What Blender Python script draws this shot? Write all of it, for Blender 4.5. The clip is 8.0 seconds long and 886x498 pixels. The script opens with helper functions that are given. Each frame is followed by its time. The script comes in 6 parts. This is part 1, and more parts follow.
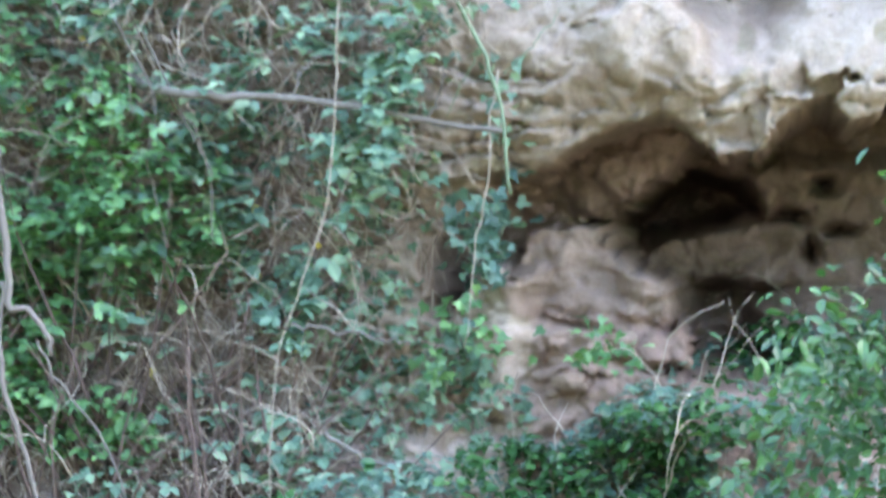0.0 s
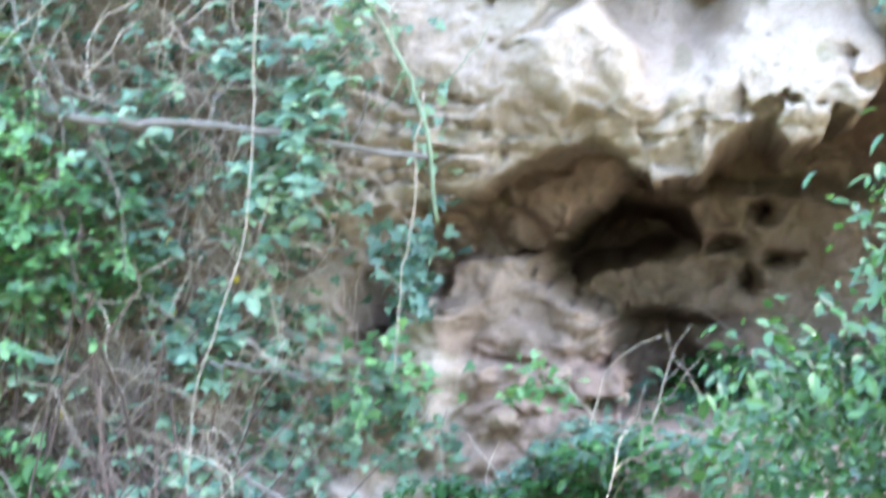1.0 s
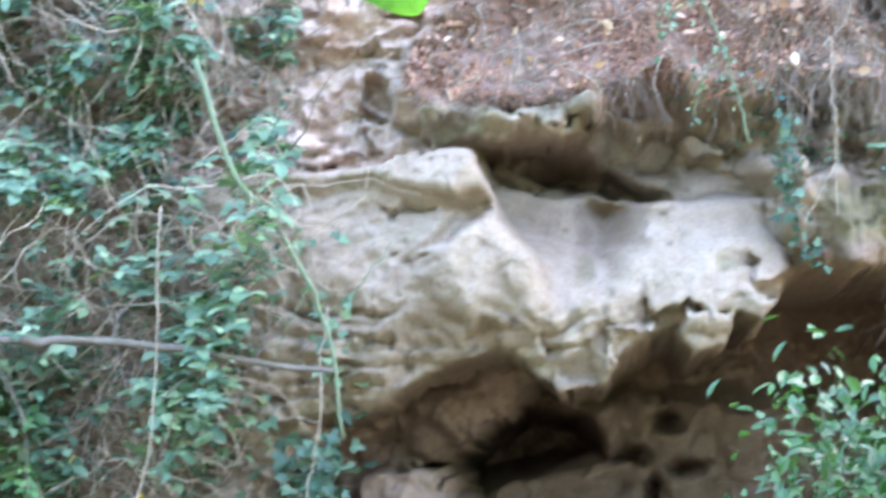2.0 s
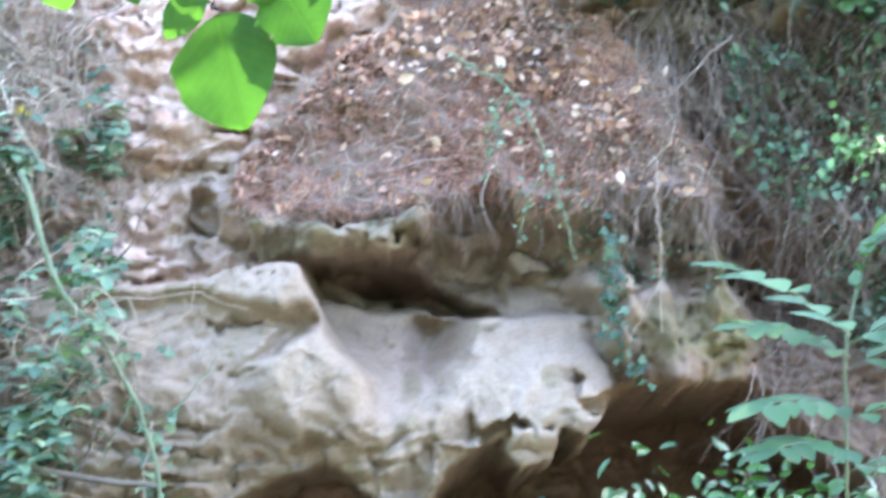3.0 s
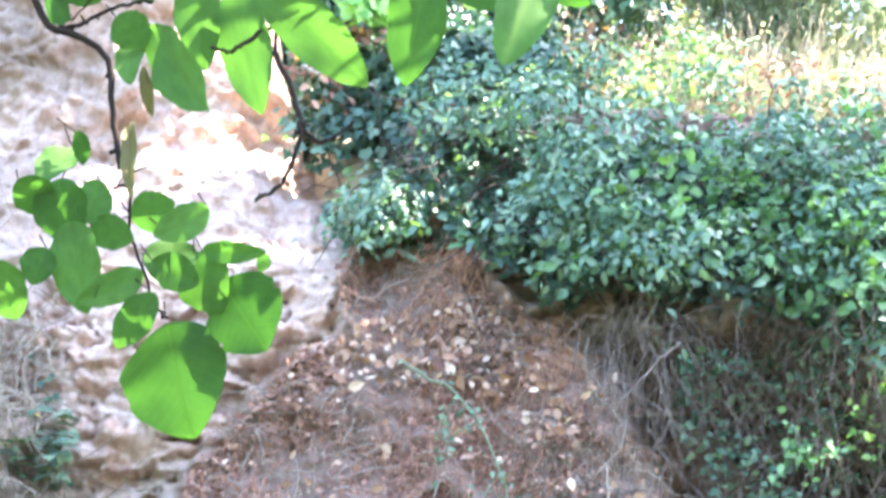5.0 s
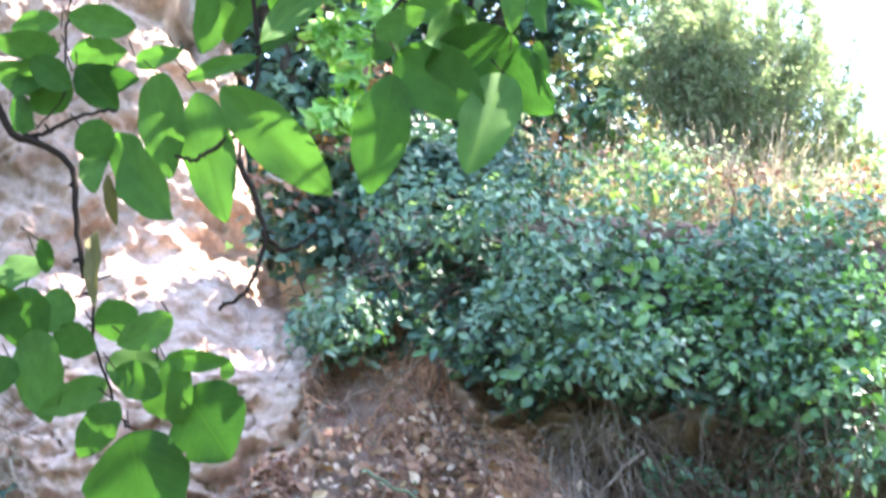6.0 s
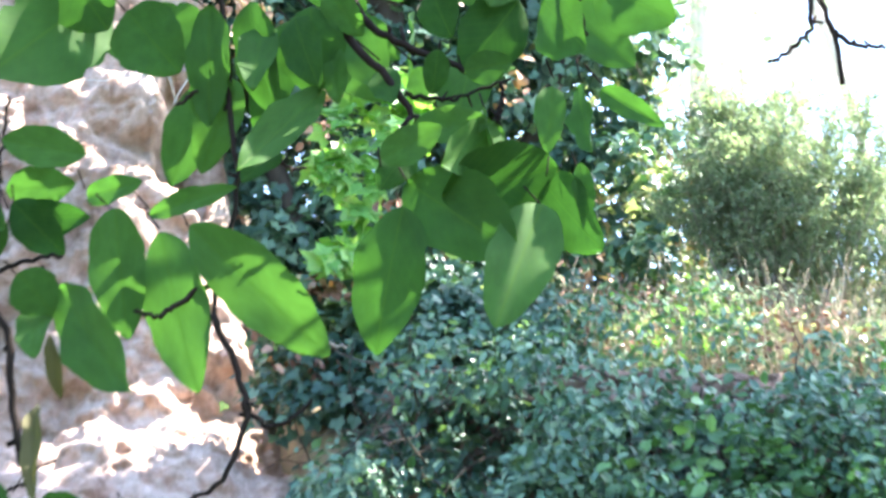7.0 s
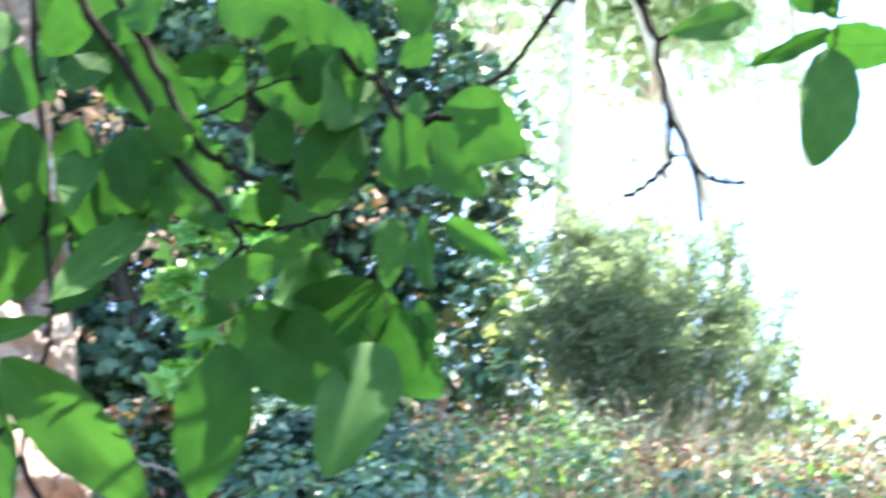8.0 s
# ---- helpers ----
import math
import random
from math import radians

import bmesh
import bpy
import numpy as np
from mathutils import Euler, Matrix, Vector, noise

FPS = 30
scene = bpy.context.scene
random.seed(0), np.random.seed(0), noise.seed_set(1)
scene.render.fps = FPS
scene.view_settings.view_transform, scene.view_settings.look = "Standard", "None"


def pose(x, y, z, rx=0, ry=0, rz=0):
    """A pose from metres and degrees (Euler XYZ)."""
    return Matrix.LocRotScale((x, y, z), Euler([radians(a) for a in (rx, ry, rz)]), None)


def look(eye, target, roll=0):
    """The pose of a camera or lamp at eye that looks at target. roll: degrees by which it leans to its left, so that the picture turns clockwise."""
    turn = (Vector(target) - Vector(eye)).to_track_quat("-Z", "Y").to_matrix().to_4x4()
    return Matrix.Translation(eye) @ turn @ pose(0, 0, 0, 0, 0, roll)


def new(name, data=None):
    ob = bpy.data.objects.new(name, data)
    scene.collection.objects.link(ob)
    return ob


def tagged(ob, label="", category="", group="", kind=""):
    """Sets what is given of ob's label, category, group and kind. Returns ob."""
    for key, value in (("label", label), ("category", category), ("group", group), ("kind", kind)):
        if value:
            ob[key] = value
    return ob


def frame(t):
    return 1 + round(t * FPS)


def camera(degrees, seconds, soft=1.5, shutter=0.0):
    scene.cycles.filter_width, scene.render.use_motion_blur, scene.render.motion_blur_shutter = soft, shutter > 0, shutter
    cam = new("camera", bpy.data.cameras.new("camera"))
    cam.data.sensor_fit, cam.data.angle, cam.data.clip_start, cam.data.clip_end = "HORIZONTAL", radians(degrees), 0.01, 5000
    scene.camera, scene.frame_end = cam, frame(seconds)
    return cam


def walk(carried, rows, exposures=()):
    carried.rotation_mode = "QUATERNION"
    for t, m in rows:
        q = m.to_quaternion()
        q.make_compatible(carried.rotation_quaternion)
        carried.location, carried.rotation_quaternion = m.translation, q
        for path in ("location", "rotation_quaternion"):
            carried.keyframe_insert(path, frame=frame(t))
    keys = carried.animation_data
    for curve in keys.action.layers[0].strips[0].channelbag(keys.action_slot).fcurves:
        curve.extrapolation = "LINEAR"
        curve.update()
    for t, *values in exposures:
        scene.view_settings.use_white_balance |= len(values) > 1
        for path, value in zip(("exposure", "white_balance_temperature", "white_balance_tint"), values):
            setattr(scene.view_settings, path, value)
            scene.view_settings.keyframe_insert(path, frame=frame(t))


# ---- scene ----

# ---------------------------------------------------------------- camera
cam = camera(20.0, 8.0, soft=2.9, shutter=0.5)
# seconds, x, y, z, yaw, pitch, roll
ROWS = [
    (0, 0.047, -0.372, 1.556, 7.237, -0.956, -1.653),
    (0.5, 0.000, 0.000, 1.550, 6.723, -2.340, -1.348),
    (1, 0.000, 0.000, 1.550, 5.505, -0.178, -1.157),
    (1.5, 0.000, 0.000, 1.550, 4.650, 2.638, -0.488),
    (2, 0.000, 0.000, 1.550, 3.369, 4.702, -0.250),
    (2.2, 0.000, 0.000, 1.550, 2.518, 5.069, -0.105),
    (3.3, 0.000, 0.000, 1.550, -1.606, 8.157, -0.334),
    (3.5, 0.000, 0.000, 1.550, -2.107, 8.603, -0.122),
    (4, 0.000, 0.000, 1.550, -2.214, 10.674, 0.246),
    (4.5, 0.000, 0.000, 1.550, -1.578, 12.803, -0.047),
    (4.7, 0.000, 0.000, 1.550, -1.489, 13.438, 0.107),
    (5.8, 0.000, 0.000, 1.550, -2.482, 16.387, 0.195),
    (6, 0.000, 0.000, 1.550, -2.445, 16.811, 0.414),
    (6.5, 0.003, 0.087, 1.580, -1.709, 18.900, 0.832),
    (7, 0.039, 1.035, 1.927, -1.771, 19.998, 1.065),
    (7.5, 0.059, 1.322, 2.069, -2.254, 21.403, 0.805),
    (8, 0.121, 1.297, 2.087, -4.901, 22.388, 1.047),
]
walk(cam, [(t, pose(x, y, z, 90 + pitch, roll, yaw)) for t, x, y, z, yaw, pitch, roll in ROWS],
     exposures=[(0.0, 4.4, 6850, 14), (0.5, 4.9, 6800, 14), (1.0, 4.82, 6800, 14), (1.5, 4.7, 6750, 14), (2.0, 4.44, 6700, 14), (3.5, 4.28, 6600, 15), (4.5, 4.34, 6650, 16), (6.0, 3.55, 6500, 16), (6.5, 3.38, 6450, 14), (7.5, 3.1, 6150, 9), (8.0, 3.04, 6100, 9)])

# ---------------------------------------------------------------- light
SUN = Vector((0.50, 0.09, 0.86)).normalized()
world = bpy.data.worlds.new("sky")
scene.world = world
world.use_nodes = True
wn = world.node_tree
sky = wn.nodes.new("ShaderNodeTexSky")
sky.sky_type, sky.sun_disc = "NISHITA", False
sky.sun_elevation, sky.sun_rotation = math.asin(SUN.z), math.atan2(SUN.x, SUN.y)
wn.links.new(sky.outputs[0], wn.nodes["Background"].inputs["Color"])
wn.nodes["Background"].inputs["Strength"].default_value = 0.15
lamp = bpy.data.lights.new("sun", "SUN")
lamp.energy, lamp.angle, lamp.color = 4.2, radians(0.53), (1.0, 0.94, 0.84)
sun = new("sun", lamp)
sun.matrix_world = look(SUN * 40, (0, 0, 0))


# ---------------------------------------------------------------- materials
def nodes_of(name):
    m = bpy.data.materials.new(name)
    m.use_nodes = True
    nt = m.node_tree
    return m, nt, nt.nodes["Principled BSDF"]


def ramp(nt, src, stops):
    r = nt.nodes.new("ShaderNodeValToRGB")
    els = r.color_ramp.elements
    while len(els) < len(stops):
        els.new(0.5)
    for e, (p, c) in zip(els, stops):
        e.position, e.color = p, (*c, 1)
    nt.links.new(src, r.inputs[0])
    return r.outputs[0]


def noise_tex(nt, scale, detail=6, rough=0.6, stretch=None, kind="OBJECT"):
    tc = nt.nodes.new("ShaderNodeTexCoord")
    n = nt.nodes.new("ShaderNodeTexNoise")
    n.inputs["Scale"].default_value, n.inputs["Detail"].default_value, n.inputs["Roughness"].default_value = scale, detail, rough
    src = tc.outputs["Object"]
    if stretch:
        mp = nt.nodes.new("ShaderNodeMapping")
        mp.inputs["Scale"].default_value = stretch
        nt.links.new(src, mp.inputs[0])
        src = mp.outputs[0]
    nt.links.new(src, n.inputs["Vector"])
    return n.outputs[0]


def mixc(nt, fac, a, b, blend="MIX"):
    m = nt.nodes.new("ShaderNodeMix")
    m.data_type, m.blend_type = "RGBA", blend
    for sock, v in ((m.inputs[0], fac), (m.inputs[6], a), (m.inputs[7], b)):
        if isinstance(v, (int, float)):
            sock.default_value = v
        elif isinstance(v, tuple):
            sock.default_value = (*v, 1)
        else:
            nt.links.new(v, sock)
    return m.outputs[2]


def bump(nt, bsdf, height, strength, dist):
    b = nt.nodes.new("ShaderNodeBump")
    b.inputs["Strength"].default_value, b.inputs["Distance"].default_value = strength, dist
    nt.links.new(height, b.inputs["Height"])
    nt.links.new(b.outputs[0], bsdf.inputs["Normal"])


def rock_material():
    """Weathered sandstone with red earth, moss, dark soil and painted shade where the attribute 'zone' says so."""
    m, nt, b = nodes_of("sandstone")
    big, mid, fine = noise_tex(nt, 2.3, 5), noise_tex(nt, 9, 8, 0.65), noise_tex(nt, 60, 6, 0.7)
    strata = noise_tex(nt, 5, 6, 0.6, (0.6, 0.6, 5.0))
    col = ramp(nt, big, [(0.3, (0.265, 0.197, 0.152)), (0.5, (0.345, 0.272, 0.222)), (0.7, (0.39, 0.322, 0.272))])
    col = mixc(nt, ramp(nt, mid, [(0.40, (0.45, 0.45, 0.45)), (0.62, (0, 0, 0))]), col, (0.245, 0.182, 0.132))
    col = mixc(nt, ramp(nt, strata, [(0.52, (0, 0, 0)), (0.68, (0.3, 0.3, 0.3))]), col, (0.355, 0.30, 0.22))
    red = mixc(nt, ramp(nt, mid, [(0.36, (0, 0, 0)), (0.56, (1, 1, 1))]), (0.44, 0.265, 0.195), (0.65, 0.485, 0.41))
    moss_shade = mixc(nt, mid, (0.07, 0.08, 0.03), (0.20, 0.18, 0.09))
    soil_shade = mixc(nt, mid, (0.10, 0.06, 0.045), (0.33, 0.225, 0.18))
    at = nt.nodes.new("ShaderNodeVertexColor")
    at.layer_name = "zone"
    sep = nt.nodes.new("ShaderNodeSeparateColor")
    nt.links.new(at.outputs[0], sep.inputs[0])
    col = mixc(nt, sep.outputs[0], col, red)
    col = mixc(nt, sep.outputs[1], col, moss_shade)
    col = mixc(nt, sep.outputs[2], col, soil_shade)
    crack = noise_tex(nt, 4.5, 9, 0.72, (1.0, 1.0, 1.8))
    col = mixc(nt, ramp(nt, crack, [(0.465, (0, 0, 0)), (0.5, (0.32, 0.32, 0.32)), (0.535, (0, 0, 0))]), col, (0.20, 0.145, 0.10))
    col = mixc(nt, 0.3, col, ramp(nt, fine, [(0.3, (0.5, 0.5, 0.5)), (0.7, (1.25, 1.25, 1.25))]), "MULTIPLY")
    nt.links.new(col, b.inputs["Base Color"])
    b.inputs["Roughness"].default_value = 0.9
    b.inputs["Specular IOR Level"].default_value = 0.25
    h = mixc(nt, 0.5, mid, fine)
    bump(nt, b, h, 0.65, 0.03)
    return m


def leaf_material(name, dark, light, pale, sheer=0.35, gloss=0.4, scale=0.0, tint=(1.5, 1.7, 0.5), shine=0.4):
    """A leaf: diffuse and light shining through, with a waxy coat; each leaf its own tone."""
    m, nt, b = nodes_of(name)
    geo = nt.nodes.new("ShaderNodeNewGeometry")
    info = nt.nodes.new("ShaderNodeObjectInfo")
    add = nt.nodes.new("ShaderNodeMath")
    add.operation = "ADD"
    nt.links.new(geo.outputs["Random Per Island"], add.inputs[0])
    nt.links.new(info.outputs["Random"], add.inputs[1])
    fr = nt.nodes.new("ShaderNodeMath")
    fr.operation = "FRACT"
    nt.links.new(add.outputs[0], fr.inputs[0])
    col = ramp(nt, fr.outputs[0], [(0.0, dark), (0.6, light), (1.0, pale)])
    if scale:
        col = mixc(nt, 0.5, col, ramp(nt, noise_tex(nt, scale, 4), [(0.3, (0.6, 0.65, 0.6)), (0.7, (1.2, 1.2, 1.1))]), "MULTIPLY")
    nt.links.new(col, b.inputs["Base Color"])
    b.inputs["Roughness"].default_value = gloss
    b.inputs["Specular IOR Level"].default_value = shine
    tr = nt.nodes.new("ShaderNodeBsdfTranslucent")
    warm = mixc(nt, 1.0, col, tint, "MULTIPLY")
    nt.links.new(warm, tr.inputs[0])
    mix = nt.nodes.new("ShaderNodeMixShader")
    mix.inputs[0].default_value = sheer
    nt.links.new(b.outputs[0], mix.inputs[1])
    nt.links.new(tr.outputs[0], mix.inputs[2])
    nt.links.new(mix.outputs[0], nt.nodes["Material Output"].inputs[0])
    return m


def add_veins(mat):
    """A pale midrib and side veins along a leaf that is 1 long and 1 wide."""
    nt = mat.node_tree
    bsdf = nt.nodes["Principled BSDF"]
    src = bsdf.inputs["Base Color"].links[0].from_socket
    tc, sp = nt.nodes.new("ShaderNodeTexCoord"), nt.nodes.new("ShaderNodeSeparateXYZ")
    nt.links.new(tc.outputs["Object"], sp.inputs[0])

    def calc(op, a, b=0.0):
        n = nt.nodes.new("ShaderNodeMath")
        n.operation = op
        for sock, v in zip(n.inputs, (a, b)):
            if isinstance(v, float):
                sock.default_value = v
            else:
                nt.links.new(v, sock)
        return n.outputs[0]

    off = calc("ABSOLUTE", sp.outputs[1])
    rib = calc("LESS_THAN", off, 0.014)
    side = calc("SINE", calc("MULTIPLY", calc("SUBTRACT", sp.outputs[0], calc("MULTIPLY", off, 0.75)), 62.0))
    side = calc("MULTIPLY", calc("GREATER_THAN", side, 0.93), 0.45)
    veins = calc("MAXIMUM", rib, side)
    col = mixc(nt, calc("MULTIPLY", veins, 0.55), src, (0.09, 0.19, 0.02))
    for link in list(bsdf.inputs["Base Color"].links):
        nt.links.remove(link)
    nt.links.new(col, bsdf.inputs["Base Color"])
    for node in nt.nodes:
        if node.type == "BSDF_TRANSLUCENT":
            warm = mixc(nt, 1.0, mixc(nt, calc("MULTIPLY", veins, 0.5), src, (0.01, 0.035, 0.006)), (1.15, 1.40, 0.75), "MULTIPLY")
            nt.links.new(warm, node.inputs[0])


def stem_material(name, dark, light, rough=0.85, shine=0.3):
    m, nt, b = nodes_of(name)
    geo = nt.nodes.new("ShaderNodeNewGeometry")
    n = noise_tex(nt, 45, 5, 0.65, (1, 1, 0.3))
    col = ramp(nt, geo.outputs["Random Per Island"], [(0.0, dark), (1.0, light)])
    col = mixc(nt, 0.6, col, ramp(nt, n, [(0.3, (0.55, 0.55, 0.55)), (0.7, (1.25, 1.25, 1.25))]), "MULTIPLY")
    nt.links.new(col, b.inputs["Base Color"])
    b.inputs["Roughness"].default_value = rough
    b.inputs["Specular IOR Level"].default_value = shine
    bump(nt, b, n, 0.5, 0.004)
    return m


def ground_material(name, dark, light, fleck):
    m, nt, b = nodes_of(name)
    n, f = noise_tex(nt, 1.5, 6), noise_tex(nt, 25, 7, 0.7)
    col = mixc(nt, n, dark, light)
    col = mixc(nt, ramp(nt, f, [(0.45, (0, 0, 0)), (0.6, (1, 1, 1))]), col, fleck)
    nt.links.new(col, b.inputs["Base Color"])
    b.inputs["Roughness"].default_value = 0.95
    bump(nt, b, f, 0.8, 0.03)
    return m


ROCK = rock_material()
SOIL = ground_material("forest_soil", (0.032, 0.024, 0.016), (0.070, 0.055, 0.034), (0.045, 0.055, 0.022))
HAY = ground_material("dry_turf", (0.17, 0.12, 0.08), (0.36, 0.27, 0.18), (0.26, 0.22, 0.12))
BRAMBLE = leaf_material("bramble_leaf", (0.058, 0.110, 0.080), (0.125, 0.215, 0.150), (0.24, 0.33, 0.21), 0.18, 0.45, shine=0.28)
IVY = leaf_material("ivy_leaf", (0.034, 0.076, 0.060), (0.070, 0.138, 0.106), (0.130, 0.205, 0.140), 0.16, 0.42, shine=0.32)
SHRUB = leaf_material("shrub_leaf", (0.042, 0.11, 0.046), (0.085, 0.19, 0.08), (0.17, 0.31, 0.13), 0.26, 0.35)
# Scrub leaves brightened past their own colour to stand in for sunlight.
SUN_PAINTED = leaf_material("sun_painted_leaf", (0.16, 0.21, 0.10), (0.28, 0.33, 0.17), (0.50, 0.48, 0.30), 0.4, 0.6, tint=(1.2, 1.3, 0.8), shine=0.15)
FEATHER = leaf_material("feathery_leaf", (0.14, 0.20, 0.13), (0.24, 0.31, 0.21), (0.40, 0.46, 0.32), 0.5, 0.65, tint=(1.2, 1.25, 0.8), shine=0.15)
GLOSSY = leaf_material("glossy_leaf", (0.018, 0.062, 0.022), (0.034, 0.100, 0.036), (0.065, 0.155, 0.055), 0.20, 0.26)
BROAD = leaf_material("broad_leaf", (0.028, 0.076, 0.016), (0.045, 0.110, 0.023), (0.063, 0.138, 0.034), 0.38, 0.7, 5, tint=(1.2, 1.45, 0.8), shine=0.12)
add_veins(BROAD)
DEAD = leaf_material("dead_leaf", (0.26, 0.13, 0.08), (0.44, 0.27, 0.19), (0.70, 0.54, 0.44), 0.1, 0.7)
CRUMB = leaf_material("crumbled_leaf", (0.14, 0.072, 0.055), (0.29, 0.155, 0.115), (0.50, 0.31, 0.235), 0.1, 0.8, shine=0.15)
WITHER = leaf_material("withered_leaf", (0.055, 0.045, 0.020), (0.085, 0.075, 0.028), (0.11, 0.10, 0.04), 0.25, 0.7, shine=0.15)
YELLOW = leaf_material("yellowed_leaf", (0.35, 0.25, 0.05), (0.5, 0.38, 0.08), (0.55, 0.45, 0.2), 0.3, 0.6)
DRY = stem_material("dry_stem", (0.16, 0.12, 0.09), (0.50, 0.42, 0.34))
NEEDLE = stem_material("needle_litter", (0.24, 0.10, 0.066), (0.60, 0.34, 0.245))
STRAW = stem_material("straw", (0.30, 0.13, 0.07), (0.64, 0.37, 0.23))
DRYGRASS = stem_material("dry_grass", (0.36, 0.27, 0.17), (0.68, 0.56, 0.40))
TWIG = stem_material("dark_twig", (0.016, 0.012, 0.010), (0.032, 0.023, 0.018), 0.95, 0.08)
BUSH = leaf_material("bush_leaf", (0.042, 0.100, 0.070), (0.100, 0.195, 0.135), (0.22, 0.32, 0.21), 0.2, 0.36, shine=0.45)
ROOT = stem_material("root", (0.075, 0.058, 0.05), (0.30, 0.24, 0.205))
CANE = stem_material("dead_cane", (0.05, 0.032, 0.027), (0.17, 0.115, 0.095))
BARK = stem_material("bark", (0.05, 0.04, 0.032), (0.09, 0.07, 0.055))
GREYWOOD = stem_material("grey_wood", (0.10, 0.085, 0.075), (0.17, 0.15, 0.13))
PINNATE_LEAF = leaf_material("pinnate_leaf", (0.035, 0.09, 0.05), (0.055, 0.13, 0.07), (0.08, 0.17, 0.085), 0.25, 0.55, shine=0.25)
# Leaf colour that carries painted sunlight: bright yellow-green.
SUN_TINTED = leaf_material("sun_tinted_leaf", (0.12, 0.27, 0.07), (0.22, 0.40, 0.13), (0.42, 0.55, 0.28), 0.4, 0.4)
# Distant leaves: haze and glare are put into this pale colour.
HAZED_LEAF = leaf_material("hazed_leaf", (0.30, 0.42, 0.26), (0.42, 0.54, 0.38), (0.58, 0.66, 0.50), 0.5, 0.6, tint=(1.1, 1.15, 0.9), shine=0.1)
# Pale roots' bark; on the distant trees its paleness stands in for haze.
PALE_HAZED_BARK = stem_material("pale_hazed_bark", (0.5, 0.46, 0.40), (0.62, 0.58, 0.52))
PALE = stem_material("pale_wood", (0.22, 0.18, 0.14), (0.40, 0.34, 0.28))
GREENSTEM = stem_material("green_stem", (0.08, 0.12, 0.07), (0.17, 0.22, 0.14), 0.6)


# ---------------------------------------------------------------- mesh helpers
def mesh_of(name, verts, faces, mat, smooth=True):
    me = bpy.data.meshes.new(name)
    me.from_pydata(np.asarray(verts).tolist(), [], faces if isinstance(faces, list) else faces.tolist())
    me.materials.append(mat)
    if smooth:
        me.polygons.foreach_set("use_smooth", [True] * len(me.polygons))
    me.update()
    return me


def part(name, me, parent, label="", kind=""):
    ob = new(name, me)
    ob.parent = parent
    return tagged(ob, label, kind=kind)


def empty(name, place, label, category, group="", kind=""):
    ob = new(name)
    ob.location = place
    ob.empty_display_size = 0.1
    return tagged(ob, label, category, group, kind)


def lattice(seed):
    return np.random.RandomState(seed).rand(32, 32, 32)


LAT = [lattice(s) for s in range(4)]


def vnoise(p, which=0):
    """Smooth value noise, -1 to 1, at the places p (n, 3)."""
    i = np.floor(p).astype(int)
    f = p - i
    f = f * f * (3 - 2 * f)
    g, out = LAT[which], 0
    for dx in (0, 1):
        wx = f[:, 0] if dx else 1 - f[:, 0]
        for dy in (0, 1):
            wy = f[:, 1] if dy else 1 - f[:, 1]
            for dz in (0, 1):
                wz = f[:, 2] if dz else 1 - f[:, 2]
                out = out + wx * wy * wz * g[(i[:, 0] + dx) % 32, (i[:, 1] + dy) % 32, (i[:, 2] + dz) % 32]
    return out * 2 - 1


def fbm(p, octaves=5, which=0, gain=0.5):
    total, a = 0, 1.0
    for k in range(octaves):
        total = total + a * vnoise(p * 2 ** k + 7.3 * k, which)
        a *= gain
    return total


def ridged(p, octaves=4, which=1):
    total, a = 0, 1.0
    for k in range(octaves):
        total = total + a * (1 - 2 * np.abs(vnoise(p * 2 ** k + 3.1 * k, which)))
        a *= 0.5
    return total


def sdf(x, z, pts):
    """Signed distance to a polygon, negative inside."""
    pts = np.array(pts, float)
    d = np.full(x.shape, 1e9)
    inside = np.zeros(x.shape, bool)
    for (ax, az), (bx, bz) in zip(pts, np.roll(pts, -1, 0)):
        ex, ez = bx - ax, bz - az
        h = np.clip(((x - ax) * ex + (z - az) * ez) / (ex * ex + ez * ez), 0, 1)
        d = np.minimum(d, np.hypot(x - ax - h * ex, z - az - h * ez))
        crosses = ((az > z) != (bz > z)) & (x < ex * (z - az) / (ez if abs(ez) > 1e-9 else 1e-9) + ax)
        inside ^= crosses
    return np.where(inside, -d, d)


def step(v, a, b):
    t = np.clip((v - a) / (b - a), 0, 1)
    return t * t * (3 - 2 * t)


def within(x, z, pts, soft=0.03):
    return 1 - step(sdf(x, z, pts), -soft, soft)


def lump(x, z, cx, cz, rx, rz):
    return np.exp(-(((x - cx) / rx) ** 2 + ((z - cz) / rz) ** 2))


# ---------------------------------------------------------------- the cliff
# outlines on the rock face, x and z
BLOCK = [(-1.25, 1.98), (-1.12, 1.62), (-0.86, 1.66), (-0.78, 1.66), (-0.62, 1.72), (-0.52, 1.78), (-0.43, 1.84), (-0.29, 1.86), (-0.22, 1.83), (-0.11, 1.76), (0.04, 1.78), (0.09, 1.84),
         (0.23, 1.93), (0.28, 1.91), (0.33, 1.86), (0.42, 1.90), (0.46, 1.98), (0.52, 1.95), (0.58, 2.03), (0.62, 2.10), (0.59, 2.19), (0.57, 2.28), (0.55, 2.42), (0.0, 2.40), (-0.27, 2.42), (-0.31, 2.43), (-0.34, 2.50), (-0.43, 2.53), (-0.54, 2.51), (-0.64, 2.45), (-0.91, 2.44), (-1.25, 2.38)]
NOSE = [(-1.10, 2.38), (-0.66, 2.39), (-0.42, 2.33), (-0.30, 2.37), (-0.31, 2.44), (-0.34, 2.51), (-0.43, 2.54), (-0.54, 2.52), (-0.64, 2.46), (-0.95, 2.44)]
CHEEK = [(-0.52, 2.22), (-0.33, 2.31), (-0.27, 2.32), (-0.16, 2.12), (-0.10, 1.99), (-0.22, 1.94), (-0.42, 1.98)]
